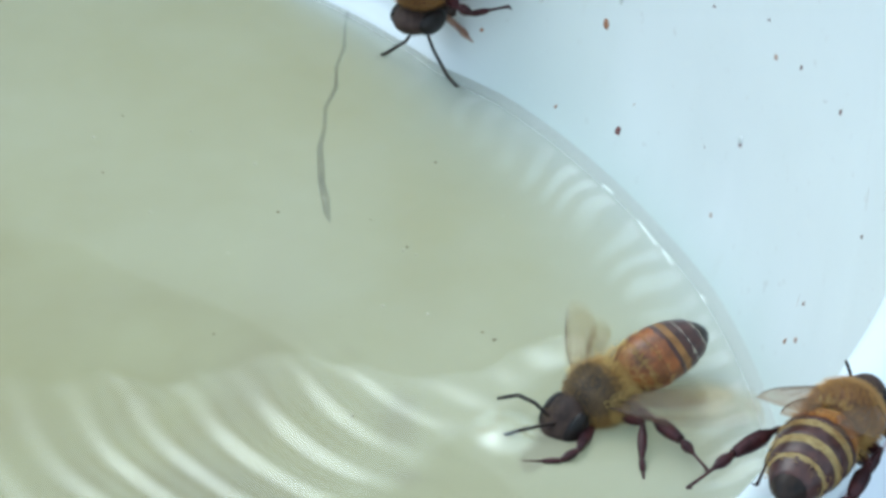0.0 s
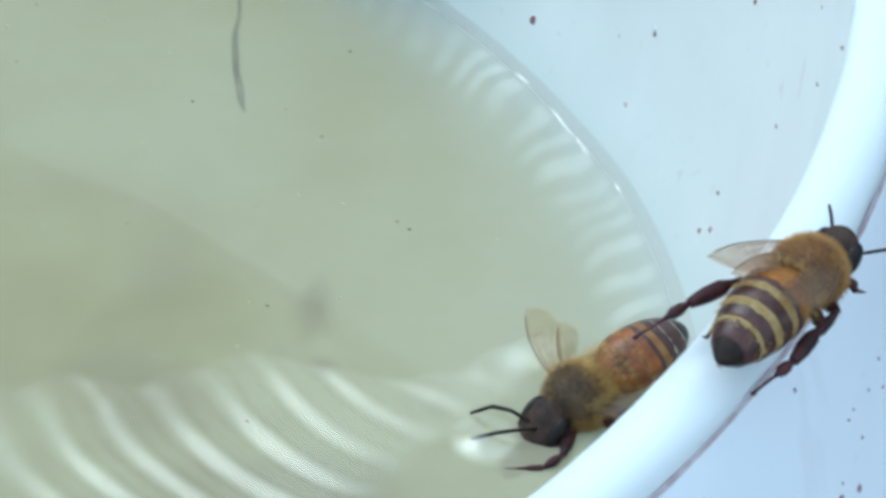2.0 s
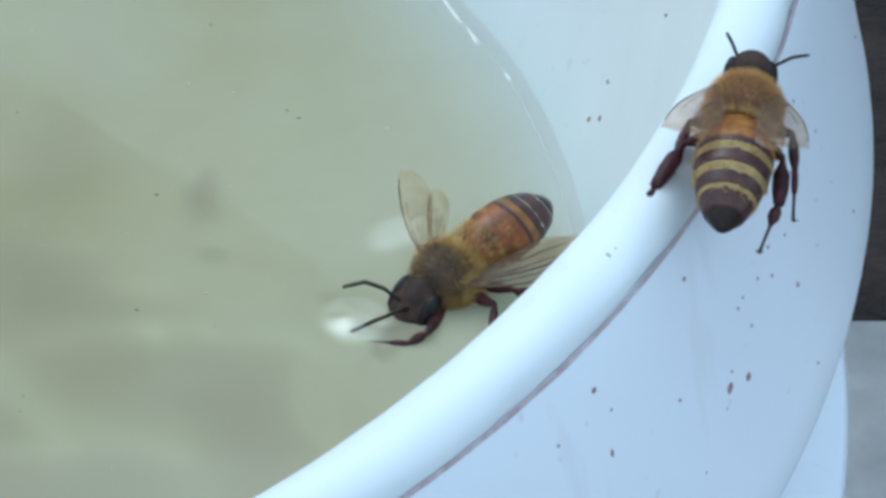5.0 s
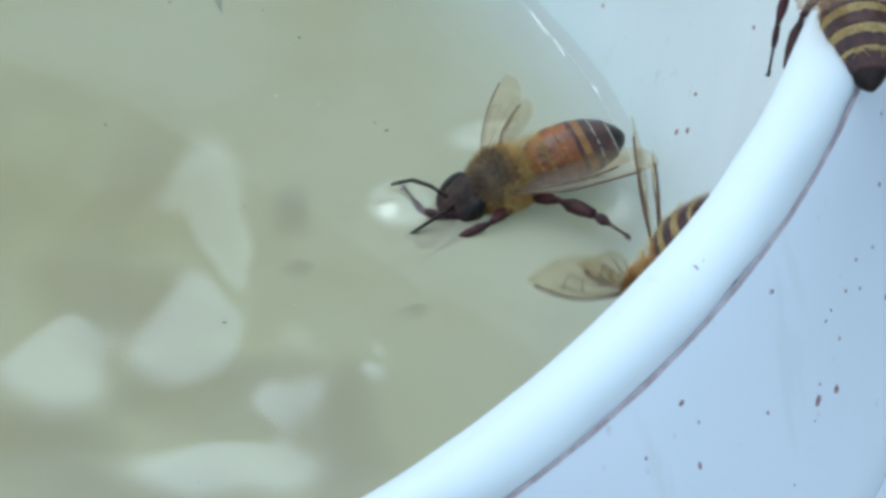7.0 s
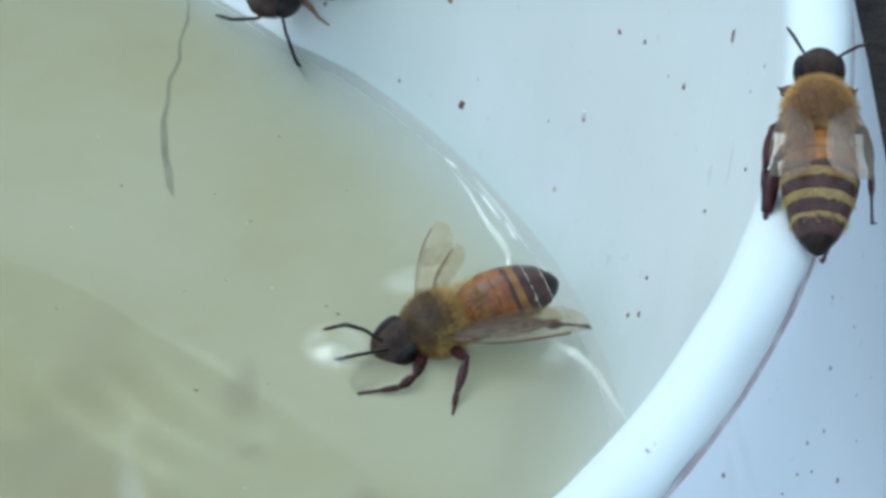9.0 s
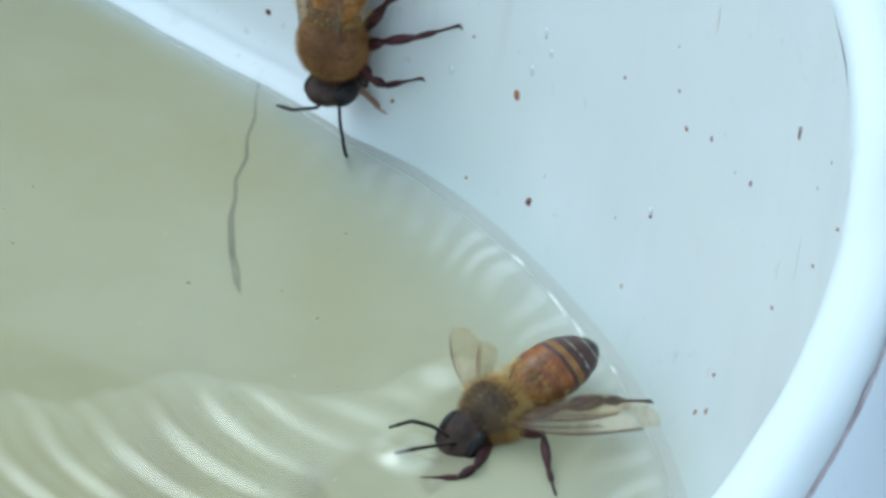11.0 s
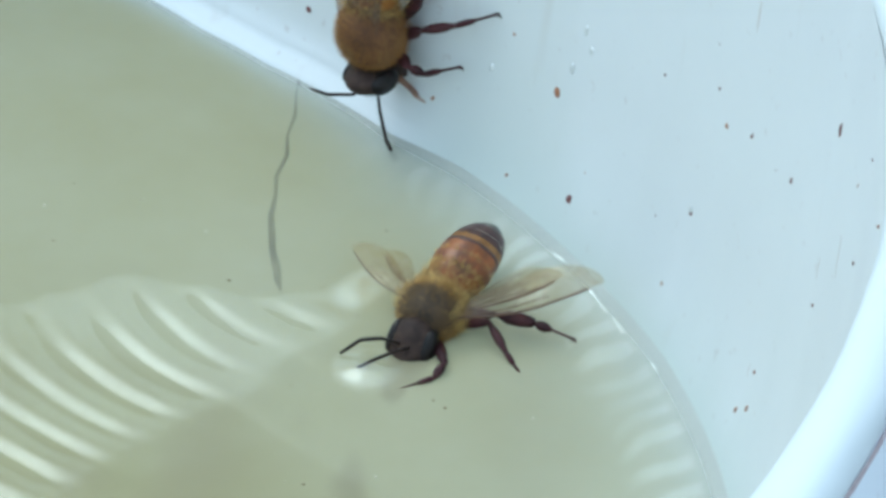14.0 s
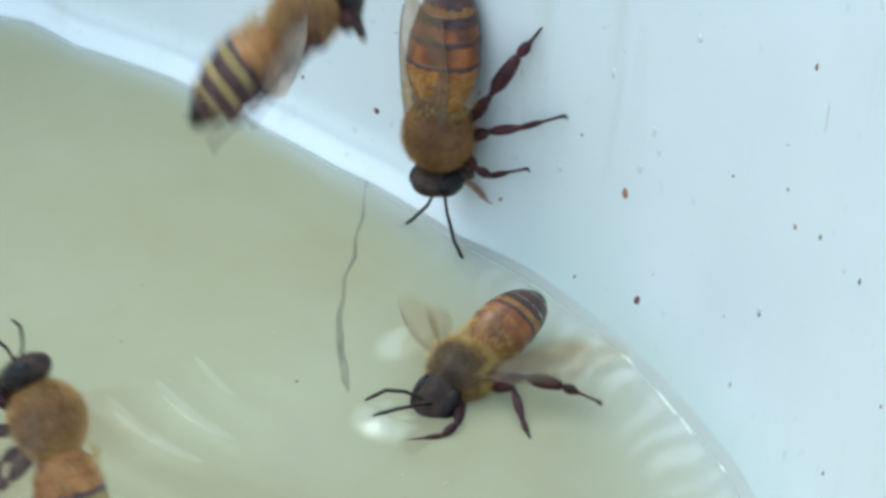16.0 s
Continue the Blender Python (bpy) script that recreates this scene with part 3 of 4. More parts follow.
for i in range(300):
    a = radians(-75 + 0.3 * i)
    w = 0.015 + 0.16 * max(0, noise.noise((i * 0.11, 3, 1))) + 0.05 * max(0, noise.noise((i * 0.7, 0, 5)))
    for r, z in ((80.29 * bulge(a), 40.72 + w), (80.4 * bulge(a), 40.5 - w)):
        vs.append((CX + r * math.cos(a), CY + r * math.sin(a), z))
    if i:
        fs.append((2 * i - 2, 2 * i, 2 * i + 1, 2 * i - 1))
part("grime_line", mesh("grime_line", vs, fs, [M_GRIME]), tub_out, "thin brown line of grime below the rim")

# a grey streak runs just under the water's surface
streak_line = tagged(new("streak_line", mesh("streak_line", *join(
    tube([(46.9, 58.2, -.1), (46.7, 55.4, -.1), (46.75, 52.8, -.1), (46.3, 50.4, -.1), (46.4, 48.1, -.1), (45.75, 45.6, -.1), (45.85, 43.5, -.1), (45.6, 41.2, -.1), (45.8, 39, -.1), (45.9, 37.2, -.1), (46.3, 35.3, -.1), (46.4, 34, -.1), (46.7, 32.7, -.1)],
         (.1, .13, .17, .14, .18, .16, .19, .22, .3, .24, .34, .26, .1), 8),
    tube([(46.6, 32.7, -.1), (48, 31.4, -.1), (49.8, 30.3, -.1)], (.09, .07, .04), 6)), [M_STREAK])), "thin grey streak under the water's surface", "debris")


murk = streak_line.data.attributes.new("shallow", "FLOAT", "POINT")
for v, d in zip(streak_line.data.vertices, murk.data):
    d.value = 0.72 + 0.26 * noise.noise((v.co.x / MM * 0.3, v.co.y / MM * 0.5, 2))


def silt_patch(x, y, rx, ry, z, seed):
    r = random.Random(seed)
    n = 26
    vs, fs = [(x, y, z + 0.3)], []
    for ring in range(1, 6):
        for i in range(n):
            a = 2 * math.pi * i / n
            k = ring / 5 * (1 + 0.5 * noise.noise((math.cos(a) * 1.6 + seed, math.sin(a) * 1.6, seed)) + r.uniform(-0.06, 0.06))
            vs.append((x + rx * k * math.cos(a), y + ry * k * math.sin(a), z + 0.3 - 0.012 * ring ** 2 + 0.1 * noise.noise((x + ring, i * 0.4, seed))))
    fs += [(0, 1 + i, 1 + (i + 1) % n) for i in range(n)]
    for k in range(4):
        fs += [(1 + k * n + i, 1 + (k + 1) * n + i, 1 + (k + 1) * n + (i + 1) % n, 1 + k * n + (i + 1) % n) for i in range(n)]
    return vs, fs


for k, (x, y, rx, ry) in enumerate(((52, 13.8, 1.6, 3), (48.5, 20.7, 0.5, 0.5), (40, 7, 6, 5), (47, -3, 8, 5), (55, -4, 5, 4), (52.6, 8, 1.2, 1), (60, 4, 1, 0.8), (38, -8, 6, 5), (44, -14, 9, 5), (56, -10, 4, 5), (43, 3, 7, 3.5), (54, -6, 4, 3.5))):
    me = mesh("silt_patch", *silt_patch(x, y, rx, ry, -1.2, k), [M_SILTDARK])
    thin = me.attributes.new("shallow", "FLOAT", "POINT")
    for i, d in enumerate(thin.data):
        d.value = 0.1 if i == 0 else min(1, 0.1 + 0.9 * (((i - 1) // 26 + 1) / 5) ** 2.2)
    tagged(new("silt_patch", me), "brown silt clouding the murky water", "silt", group="silt patches", kind="stuff")


# specks of dust afloat on the water
drift = random.Random(33)
dust = []
for k in range(46):
    x, y, q = drift.uniform(30, 66), drift.uniform(-14, 46), drift.uniform(0.04, 0.09)
    if math.hypot(x - CX, y - CY) < 66:
        dust.append(ball((x, y, 0.02), (q * drift.uniform(0.8, 1.8), q, 0.05), 8, 6))
tagged(new("floating_dust", mesh("floating_dust", *join(*dust[::2]), [M_PALE])), "pale specks of dust afloat on the water", "dust", kind="stuff")
tagged(new("floating_grit", mesh("floating_grit", *join(*dust[1::2]), [M_SILT_GRIT])), "brown specks of grit afloat on the water", "dust", kind="stuff")


# ---- honeybees, facing +x, thorax at the origin ----


def fur_mesh(name, count, where, length, mats, pick, seed, dark=lambda v: v.z >= 0.72):
    """Thin three-sided hairs rooted on an ellipsoid."""
    r = random.Random(seed)
    vs, fs, idx = [], [], []
    (cx, cy, cz), (rx, ry, rz) = where
    while len(fs) < count * 3:
        v = Vector((r.gauss(0, 1), r.gauss(0, 1), r.gauss(0, 1))).normalized()
        if not pick(v):
            continue
        p = Vector((cx + rx * v.x, cy + ry * v.y, cz + rz * v.z))
        n = Vector((v.x / rx, v.y / ry, v.z / rz)).normalized()
        d = (n + Vector((r.uniform(-0.7, 0.3), r.uniform(-0.5, 0.5), r.uniform(-0.3, 0.5))) * 0.7).normalized()
        ln = length * r.uniform(0.5, 1.15)
        a = d.orthogonal().normalized()
        b = d.cross(a)
        o = len(vs)
        for w in (0, 2.1, 4.2):
            vs.append(tuple(p - 0.08 * n + 0.016 * (math.cos(w) * a + math.sin(w) * b)))
        vs.append(tuple(p + d * ln - Vector((0.12 * ln, 0, 0.1 * ln))))
        m = 1 if len(mats) > 1 and dark(v) and r.random() > 0.25 else 0
        for k in range(3):
            fs.append((o + k, o + (k + 1) % 3, o + 3))
            idx.append(m)
    return mesh(name, vs, fs, mats, idx)


ME_THORAX = mesh("thorax", *ball((0, 0, 0), (2.0, 2.0, 1.85), 28, 18), [M_THORAX])
ME_AMBERTHORAX = mesh("amber_thorax", *ball((0, 0, 0), (2.0, 2.0, 1.85), 28, 18), [M_THORAXAMBER])
ME_FUR = fur_mesh("thorax_fur", 7000, ((0, 0, 0), (2.0, 2.0, 1.85)), 0.46, [M_FUR, M_FURDARK], lambda v: v.z > -0.75, 1, lambda v: v.x > -0.2 and v.z > 0.2)
ME_ORANGEFUR = fur_mesh("orange_thorax_fur", 7000, ((0, 0, 0), (2.0, 2.0, 1.85)), 0.44, [M_FURORANGE], lambda v: v.z > -0.75, 12)
ME_AMBERFUR = fur_mesh("amber_thorax_fur", 7000, ((0, 0, 0), (2.0, 2.0, 1.85)), 0.44, [M_FURAMBER], lambda v: v.z > -0.75, 11)
ME_WAISTFUR = fur_mesh("abdomen_fur", 480, ((-0.6, 0, 0.0), (1.2, 2.05, 1.85)), 0.55, [M_GOLD], lambda v: v.z > -0.3 and v.x < 0.9, 2)
ME_COLLAR = fur_mesh("collar_fur", 1500, ((0, 0, 0), (2.05, 2.05, 1.9)), 0.8, [M_GOLD], lambda v: v.z > -0.4 and (v.x < -0.45 or (abs(v.y) > 0.8 and v.x < 0.3)), 4)


def head_shape(v):
    k = 1 - 0.62 * max(0, -v.z)
    return Vector((v.x * (1 - 0.15 * abs(v.y)), v.y * k, v.z))


ME_HEAD = mesh("head", *ball((0, 0, -0.05), (1.0, 1.58, 2.05), 28, 16, head_shape), [M_HEAD])
ME_HEADFUR = fur_mesh("head_fur", 1100, ((0, 0, 0.1), (0.98, 1.4, 1.65)), 0.28, [M_FURDARK], lambda v: abs(v.y) < 0.75, 3)
ME_EYE = [mesh("eye", *ball((0.02, s * 1.12, 0.42), (0.72, 0.5, 1.05), 20, 14), [M_EYE]) for s in (1, -1)]
ME_JAW = [mesh("mandible", *tube([(0.4, s * 0.5, -1.3), (0.75, s * 0.5, -1.9), (0.9, s * 0.3, -2.3), (0.9, s * 0.05, -2.5)], (0.34, 0.32, 0.24, 0.1)), [M_BROWN]) for s in (1, -1)]
ME_TONGUE = mesh("tongue", *join(tube([(0.5, 0.6, -1.0), (1.2, 1.2, -1.3), (1.9, 1.8, -1.6), (2.1, 2.5, -1.6)], (0.2, 0.17, 0.2, 0.08)), tube([(1.2, 1.2, -1.3), (1.4, 1.9, -1.0), (1.7, 2.6, -1.1)], (0.1, 0.09, 0.05), 6)), [M_TONGUE])


def girth(s, blunt=False):
    if s < 0.34:
        return 2.08 * (0.6 + 0.4 * math.sin(math.pi / 2 * s / 0.34))
    u = min((s - 0.34) / 0.665, 1)
    return 2.08 * ((1 - u ** 2.5) ** 0.62 if blunt else (1 - u * u) ** 0.7)


STEPS = (0.0, 0.17, 0.35, 0.53, 0.70, 0.85, 1.0)


def tergite_mesh(k, front, dark, fringe, cover, blunt, length=6.9):
    """One ring of the abdomen, lipped over the next."""
    vs, fs, idx = [], [], []
    s0, s1 = STEPS[k], min(STEPS[k + 1] + (0.025 if k < 5 else 0), 0.999)
    rows, n = 17, 36
    for i in range(rows):
        u = i / (rows - 1)
        s = s0 + (s1 - s0) * u
        g = girth(s, blunt) + (0.075 * u if k < 5 else 0.0)
        if k < 5 and i == rows - 1:
            g -= 0.05
        for j in range(n):
            a = 2 * math.pi * j / n
            vs.append((-length * s, g * math.sin(a), 0.88 * g * math.cos(a) - 0.9 * s * s))
    for i in range(rows - 1):
        u = (i + 0.5) / (rows - 1)
        for j in range(n):
            q = (j + 1) % n
            fs.append((i * n + j, i * n + q, (i + 1) * n + q, (i + 1) * n + j))
            v = u + 0.09 * noise.noise((j * 0.9, k * 3.1, u * 2)) + 0.05 * noise.noise((j * 2.3, k * 5.1, 7))
            low = 0.36 < (j + 0.5) / n < 0.64
            idx.append(3 if low else 2 if (fringe and v > 0.93) else 1 if v > 1 - dark else 0)
    fs.append(tuple(range((rows - 1) * n, rows * n)))
    idx.append(1)
    return mesh("tergite", vs, fs, [front, M_DARK if k > 4 else M_STRIPE, cover, M_BROWN], idx)


def band_fur(name, rings, count, seed, length=6.9):
    """Short hairs laid back along rings of the abdomen."""
    r = random.Random(seed)
    vs, fs = [], []
    for _ in range(count):
        s = r.choice(rings) + r.gauss(0, 0.02)
        a = r.uniform(-1.9, 1.9)
        g = girth(s) + 0.05
        p = Vector((-length * s, g * math.sin(a), 0.88 * g * math.cos(a) - 0.9 * s * s))
        n = Vector((0, math.sin(a), math.cos(a)))
        d = (Vector((-1, 0, -0.1)) + n * r.uniform(0.25, 0.7) + Vector((0, r.uniform(-0.3, 0.3), 0))).normalized()
        o, b = len(vs), d.cross(n).normalized()
        vs += [tuple(p - b * 0.02), tuple(p + b * 0.02), tuple(p + n * 0.03), tuple(p + d * r.uniform(0.25, 0.5))]
        fs += [(o, o + 1, o + 3), (o + 1, o + 2, o + 3), (o + 2, o, o + 3)]
    return mesh(name, vs, fs, [M_GOLD])


ME_BANDFUR = {"honey": band_fur("band_fur", (0.1, 0.24), 200, 8), "amber": band_fur("band_fur", (0.1, 0.19, 0.2, 0.21, 0.36), 330, 5), "striped": band_fur("band_fur", (0.12, 0.24, 0.4, 0.58, 0.75), 500, 6)}
BANDS = {
    "amber": ((M_AMBER, 0.0, False), (M_AMBER, 0.0, False), (M_AMBER, 0.24, False), (M_GILT, 0.5, True), (M_STRIPE, 1.0, True), (M_STRIPE, 1.0, False)),
    "striped": ((M_HONEY, 0.0, False), (M_HONEY, 0.28, False), (M_OLIVE, 0.5, False), (M_OLIVE, 0.5, False), (M_OLIVE, 0.68, False), (M_DARK, 1.0, False)),
    "honey": ((M_HONEY, 0.0, False), (M_HONEY, 0.16, False), (M_AMBER, 0.2, False), (M_AMBER, 0.4, False), (M_GILT, 0.6, False), (M_DARK, 1.0, False)),
}
ME_TERGITES = {n: [tergite_mesh(k, *b, M_PALE, n == "amber") for k, b in enumerate(v)] for n, v in BANDS.items()}
ME_CORE = mesh("abdomen", *tube([(0.5, 0, 0.05), (0, 0, 0), (-0.5, 0, 0), (-3.2, 0, -0.2), (-6.0, 0, -0.75)], (0.5, 0.6, 0.95, 1.5, 0.7), 16), [M_DARK])


def wing_meshes(span, chord, side, seed, skin_material=M_WING, vein=1.0):
    """A cambered membrane with rounded tip, and its veins."""
    def at(u, v):
        lead = 0.1 * span * math.sin(math.pi * u) * 0.6
        c = chord * (0.22 + 0.78 * math.sin(min(1, u * 1.25) * math.pi / 2)) * (max(0.0, 1 - max(0.0, (u - 0.45) / 0.55) ** 2.3)) ** 0.6
        x = lead - c * v - 0.06 * span * u * u
        z = 0.22 * math.sin(math.pi * v) * math.sin(math.pi * u) + 0.05 * math.sin(9 * u + 5 * v + seed)
        return x, side * span * u, z
    nu, nv = 30, 7
    vs = [at(math.sin(math.pi / 2 * i / (nu - 1)), j / (nv - 1)) for i in range(nu) for j in range(nv)]
    fs = [(i * nv + j, i * nv + j + 1, (i + 1) * nv + j + 1, (i + 1) * nv + j) for i in range(nu - 1) for j in range(nv - 1)]
    skin = mesh("wing", vs, fs, [skin_material])
    runs = [([(k / 10, 0.0) for k in range(10)], 0.07), ([(0.02 + 0.07 * k, 0.16) for k in range(10)], 0.04),
            ([(0.03 + 0.08 * k, 0.3 + 0.02 * k) for k in range(9)], 0.028), ([(0.03 + 0.08 * k, 0.42 + 0.045 * k) for k in range(9)], 0.026),
            ([(0.03 + 0.06 * k, 0.6 + 0.045 * k) for k in range(8)], 0.024),
            ([(0.42, 0.16), (0.46, 0.36), (0.45, 0.62)], 0.022), ([(0.6, 0.16), (0.63, 0.3), (0.62, 0.45)], 0.022), ([(0.3, 0.36), (0.33, 0.56)], 0.022)]
    veins = join(*[tube([at(u, v) for u, v in run], [w * vein] * len(run), 5) for run, w in runs])
    return skin, mesh("veins", *veins, [M_VEIN])


ME_FORE = {s: wing_meshes(9.2, 3.0, s, 1, M_WING, 1.05) for s in (1, -1)}
ME_FOLDFORE = {s: wing_meshes(9.2, 3.0, s, 1, M_FOLDED, 0.6) for s in (1, -1)}
ME_FOLDHIND = {s: wing_meshes(6.6, 2.1, s, 4, M_FOLDED, 0.6) for s in (1, -1)}
ME_FASTFORE = {s: wing_meshes(9.2, 3.0, s, 1, M_BEATING, 0.2) for s in (1, -1)}
ME_FASTHIND = {s: wing_meshes(6.6, 2.1, s, 4, M_BEATING, 0.2) for s in (1, -1)}
ME_HIND = {s: wing_meshes(6.6, 2.1, s, 4, M_WING, 1.1) for s in (1, -1)}


def limb(points, radii):
    """A limb piece swollen along its middle."""
    a, b = Vector(points[0]), Vector(points[1])
    pts = [a.lerp(b, u) for u in (0, 0.12, 0.35, 0.65, 0.88, 1)]
    r0, r1, r2 = (1.12 * q for q in radii)
    return tube(pts, (r0 * 0.8, r0, r1, r1, r2, r2 * 0.8), 9)


def leg(name, chain, parent, hind):
    """Thigh, shin and foot from a chain of joints; the joint at the body is its origin."""
    o = Vector(chain[0])
    p = [Vector(c) - o for c in chain]
    thigh = part(name, mesh("leg", *limb((p[0], p[1]), (0.28, 0.34, 0.22)), [M_LEG]), parent)
    thigh.location = o * MM
    part("tibia", mesh("tibia", *limb((p[1], p[2]), (0.17, 0.42 if hind else 0.27, 0.33 if hind else 0.17)), [M_LEG]), thigh)
    mid = p[2].lerp(p[3], 0.45)
    claws = [tube([p[3], p[3] + Vector((0.22, s * 0.2, -0.06))], (0.09, 0.03), 5) for s in (1, -1)]
    part("tarsus", mesh("tarsus", *join(limb((p[2], mid), (0.17, 0.3 if hind else 0.18, 0.14)), tube([mid, mid.lerp(p[3], 0.5), p[3]], (0.1, 0.085, 0.1), 7), *claws), [M_LEG]), thigh)
    return thigh


LEGS = {
    "stand": (((1.3, .9, -1.3), (2.6, 2.1, -.5), (3.1, 3.0, -1.8), (4.0, 3.9, -2.5)), ((.2, 1.1, -1.5), (.3, 2.9, -.7), (-.2, 4.2, -1.7), (.3, 5.6, -2.5)), ((-.9, 1.1, -1.4), (-1.7, 2.8, -.4), (-3.6, 3.6, -1.2), (-5.4, 4.4, -2.5))),
    "swim": (((1.3, .9, -1.0), (3.6, 2.6, .0), (4.9, 2.4, .0), (6.6, 0.7, .2)), ((-.3, 1.1, -1.0), (-.6, 3.7, -.2), (1.0, 5.6, -.6), (2.1, 7.2, -1.0)), ((-1.1, 1.1, -1.0), (-1.6, 3.6, -.3), (-2.2, 6.1, -.5), (-2.4, 8.9, -.9))),
    "cling": (((1.3, .9, -1.3), (1.5, 2.4, -.6), (1.9, 3.1, -1.2), (1.0, 5.2, -1.9)), ((.2, 1.1, -1.5), (-.8, 3.0, -.8), (-1.6, 5.2, -1.3), (-2.8, 7.6, -2.1)), ((-.9, 1.1, -1.4), (-3.0, 3.2, -.6), (-5.6, 4.6, -1.2), (-8, 6.0, -2.1))),
    "fly": (((1.3, .9, -1.3), (2.3, 1.3, -1.7), (1.9, 1.3, -2.6), (2.3, 1.3, -3.4)), ((.2, 1.1, -1.5), (.4, 1.9, -2.2), (-.9, 1.9, -3.0), (-1.5, 1.9, -3.9)), ((-.9, 1.1, -1.4), (-1.2, 1.6, -2.4), (-2.2, 1.6, -4.4), (-2.9, 1.7, -7.0))),
}

TUCKED = (((1.3, .9, -1.2), (2.2, 1.5, -.9), (1.9, 1.9, -1.2), (2.4, 2.1, -1.5)), ((.2, 1.1, -1.3), (.3, 2.2, -.9), (-.4, 2.5, -1.2), (-.9, 2.5, -1.6)), ((-.9, 1.1, -1.2), (-1.8, 2.2, -.8), (-3.2, 2.2, -1.1), (-4.4, 2.3, -1.5)))

WALKING = (TUCKED[0], ((.2, 1.1, -1.5), (.2, 2.9, -.8), (-1.6, 4.3, -1.5), (-4.0, 5.8, -2.4)), ((-.9, 1.1, -1.4), (-2.4, 2.8, -.8), (-5.2, 4.0, -1.5), (-8.8, 5.0, -2.4)))

TRAILING = ((-.9, 1.1, -1.4), (-2.6, 2.5, -.9), (-5.4, 2.7, -1.6), (-8.3, 2.1, -2.5))


def bee(label, bands, legs, wings, droop=0.0, antennae=((3.2, 1.9, 0.3), (3.2, -1.9, 0.3)), tongue=False, chains=None, nod=14, fast=False):
    """wings: sweep and lift in degrees of the left and of the right pair. Returns the bee and its moving parts."""
    b = tagged(new("honeybee"), label, "bee", group="bees at the tub")
    moving = {}
    th = part("thorax", ME_THORAX if bands == "amber" else ME_AMBERTHORAX, b)
    tagged(part("fur", {"amber": ME_FUR, "honey": ME_AMBERFUR, "striped": ME_ORANGEFUR}[bands], th, "tawny thorax fur"), kind="stuff")
    if bands == "amber":
        tagged(part("collar_fur", ME_COLLAR, th, "pale gold fringe behind the thorax"), kind="stuff")
    h = part("head", ME_HEAD, b)
    h.matrix_basis = pose(3.0 * MM, 0, -0.65 * MM, 0, nod, 0) if bands == "amber" else pose(2.55 * MM, 0, -0.45 * MM, 0, nod, 0)
    h.scale = (0.92, 0.92, 0.92) if bands == "striped" else (1.04, 1.02, 1.26) if bands == "amber" else (1, 1, 1)
    moving["head"] = h
    tagged(part("fur", ME_HEADFUR, h), kind="stuff")
    for k, s in enumerate((1, -1)):
        part("eye", ME_EYE[k], h, "glossy dark compound eye")
        part("mandible", ME_JAW[k], h)
        e = Vector(antennae[k])
        elbow = Vector((1.35, s * 0.7, 0.75)).lerp(e, 0.15)
        base = Vector((0.8, s * 0.3, 0.3))
        if bands == "amber":
            elbow = base.lerp(e, 0.3) + Vector((0.3, s * 0.25, 0.3))
        bend = elbow.lerp(e, 0.5) + Vector((0.1, s * 0.12, 0.25))
        pts = [base, base.lerp(elbow, 0.5), elbow, elbow.lerp(bend, 0.5), bend, bend.lerp(e, 0.6), e]
        an = part("antenna", mesh("antenna", *tube([p - base for p in pts], (0.11, 0.09, 0.1, 0.11, 0.11, 0.11, 0.08), 7), [M_DARK]), h)
        an.location = base * MM
        moving["antenna", s] = an
    if tongue:
        part("tongue", ME_TONGUE, h, "pale brown extended tongue")
    ab = part("abdomen", ME_CORE, b)
    ab.matrix_basis = pose(-1.75 * MM, 0, -0.05 * MM, 0, -droop, 0)
    moving["abdomen"] = ab
    for me in ME_TERGITES[bands]:
        part("tergite", me, ab)
    tagged(part("fur", ME_WAISTFUR, ab), kind="stuff")
    tagged(part("band_fur", ME_BANDFUR[bands], ab), kind="stuff")
    for s, (sweep, lift) in zip((1, -1), wings):
        for nm, me, at, extra in (("forewing", (ME_FOLDFORE if fast == "folded" else ME_FASTFORE if fast else ME_FORE)[s], (0.55, 1.15, 1.05), 0), ("hindwing", (ME_FOLDHIND if fast == "folded" else ME_FASTHIND if fast else ME_HIND)[s], (-0.35, 1.2, 0.85), 9)):
            w = part(nm, me[0], b, "clear veined wing")
            w.matrix_basis = pose(at[0] * MM, s * at[1] * MM, at[2] * MM) @ pose(0, 0, 0, 0, 0, s * (sweep + extra)) @ pose(0, 0, 0, s * (lift - extra * 0.3))
            tagged(part("venation", me[1], w), kind="stuff")
            moving[nm, s] = w
            moving["at", nm, s] = (at[0] * MM, s * at[1] * MM, at[2] * MM, extra)
    for s in (1, -1):
        for k, (nm, chain) in enumerate(zip(("foreleg", "middle_leg", "hind_leg"), (chains or {}).get(s, LEGS[legs]))):
            moving[nm, s] = leg(nm, [(x, s * y, z) for x, y, z in chain], b, k == 2)
    return b, moving


swimmer, swim_parts = bee("honeybee struggling afloat with spread wings, orange and dark banded", "amber", "swim", ((35, 3), (28, 6)), -4, ((3.1, 0.6, -2.4), (2.5, -2.8, -1.75)), chains={-1: TUCKED}, nod=-50)
swimmer.scale = (1.05, 1.05, 1.05)
for s in (1, -1):
    for nm in ("forewing", "hindwing"):
        swim_parts[nm, s].scale = (1.08, 1.08, 1.08) if s > 0 else (0.7, 0.73, 0.73)
for nm in ("forewing", "hindwing"):
    x, y, z, extra = swim_parts["at", nm, 1]
    swim_parts[nm, 1].location = (x, y + 0.4 * MM, z - 0.55 * MM)
swim_parts["abdomen"].scale = (0.9, 0.92, 0.94)
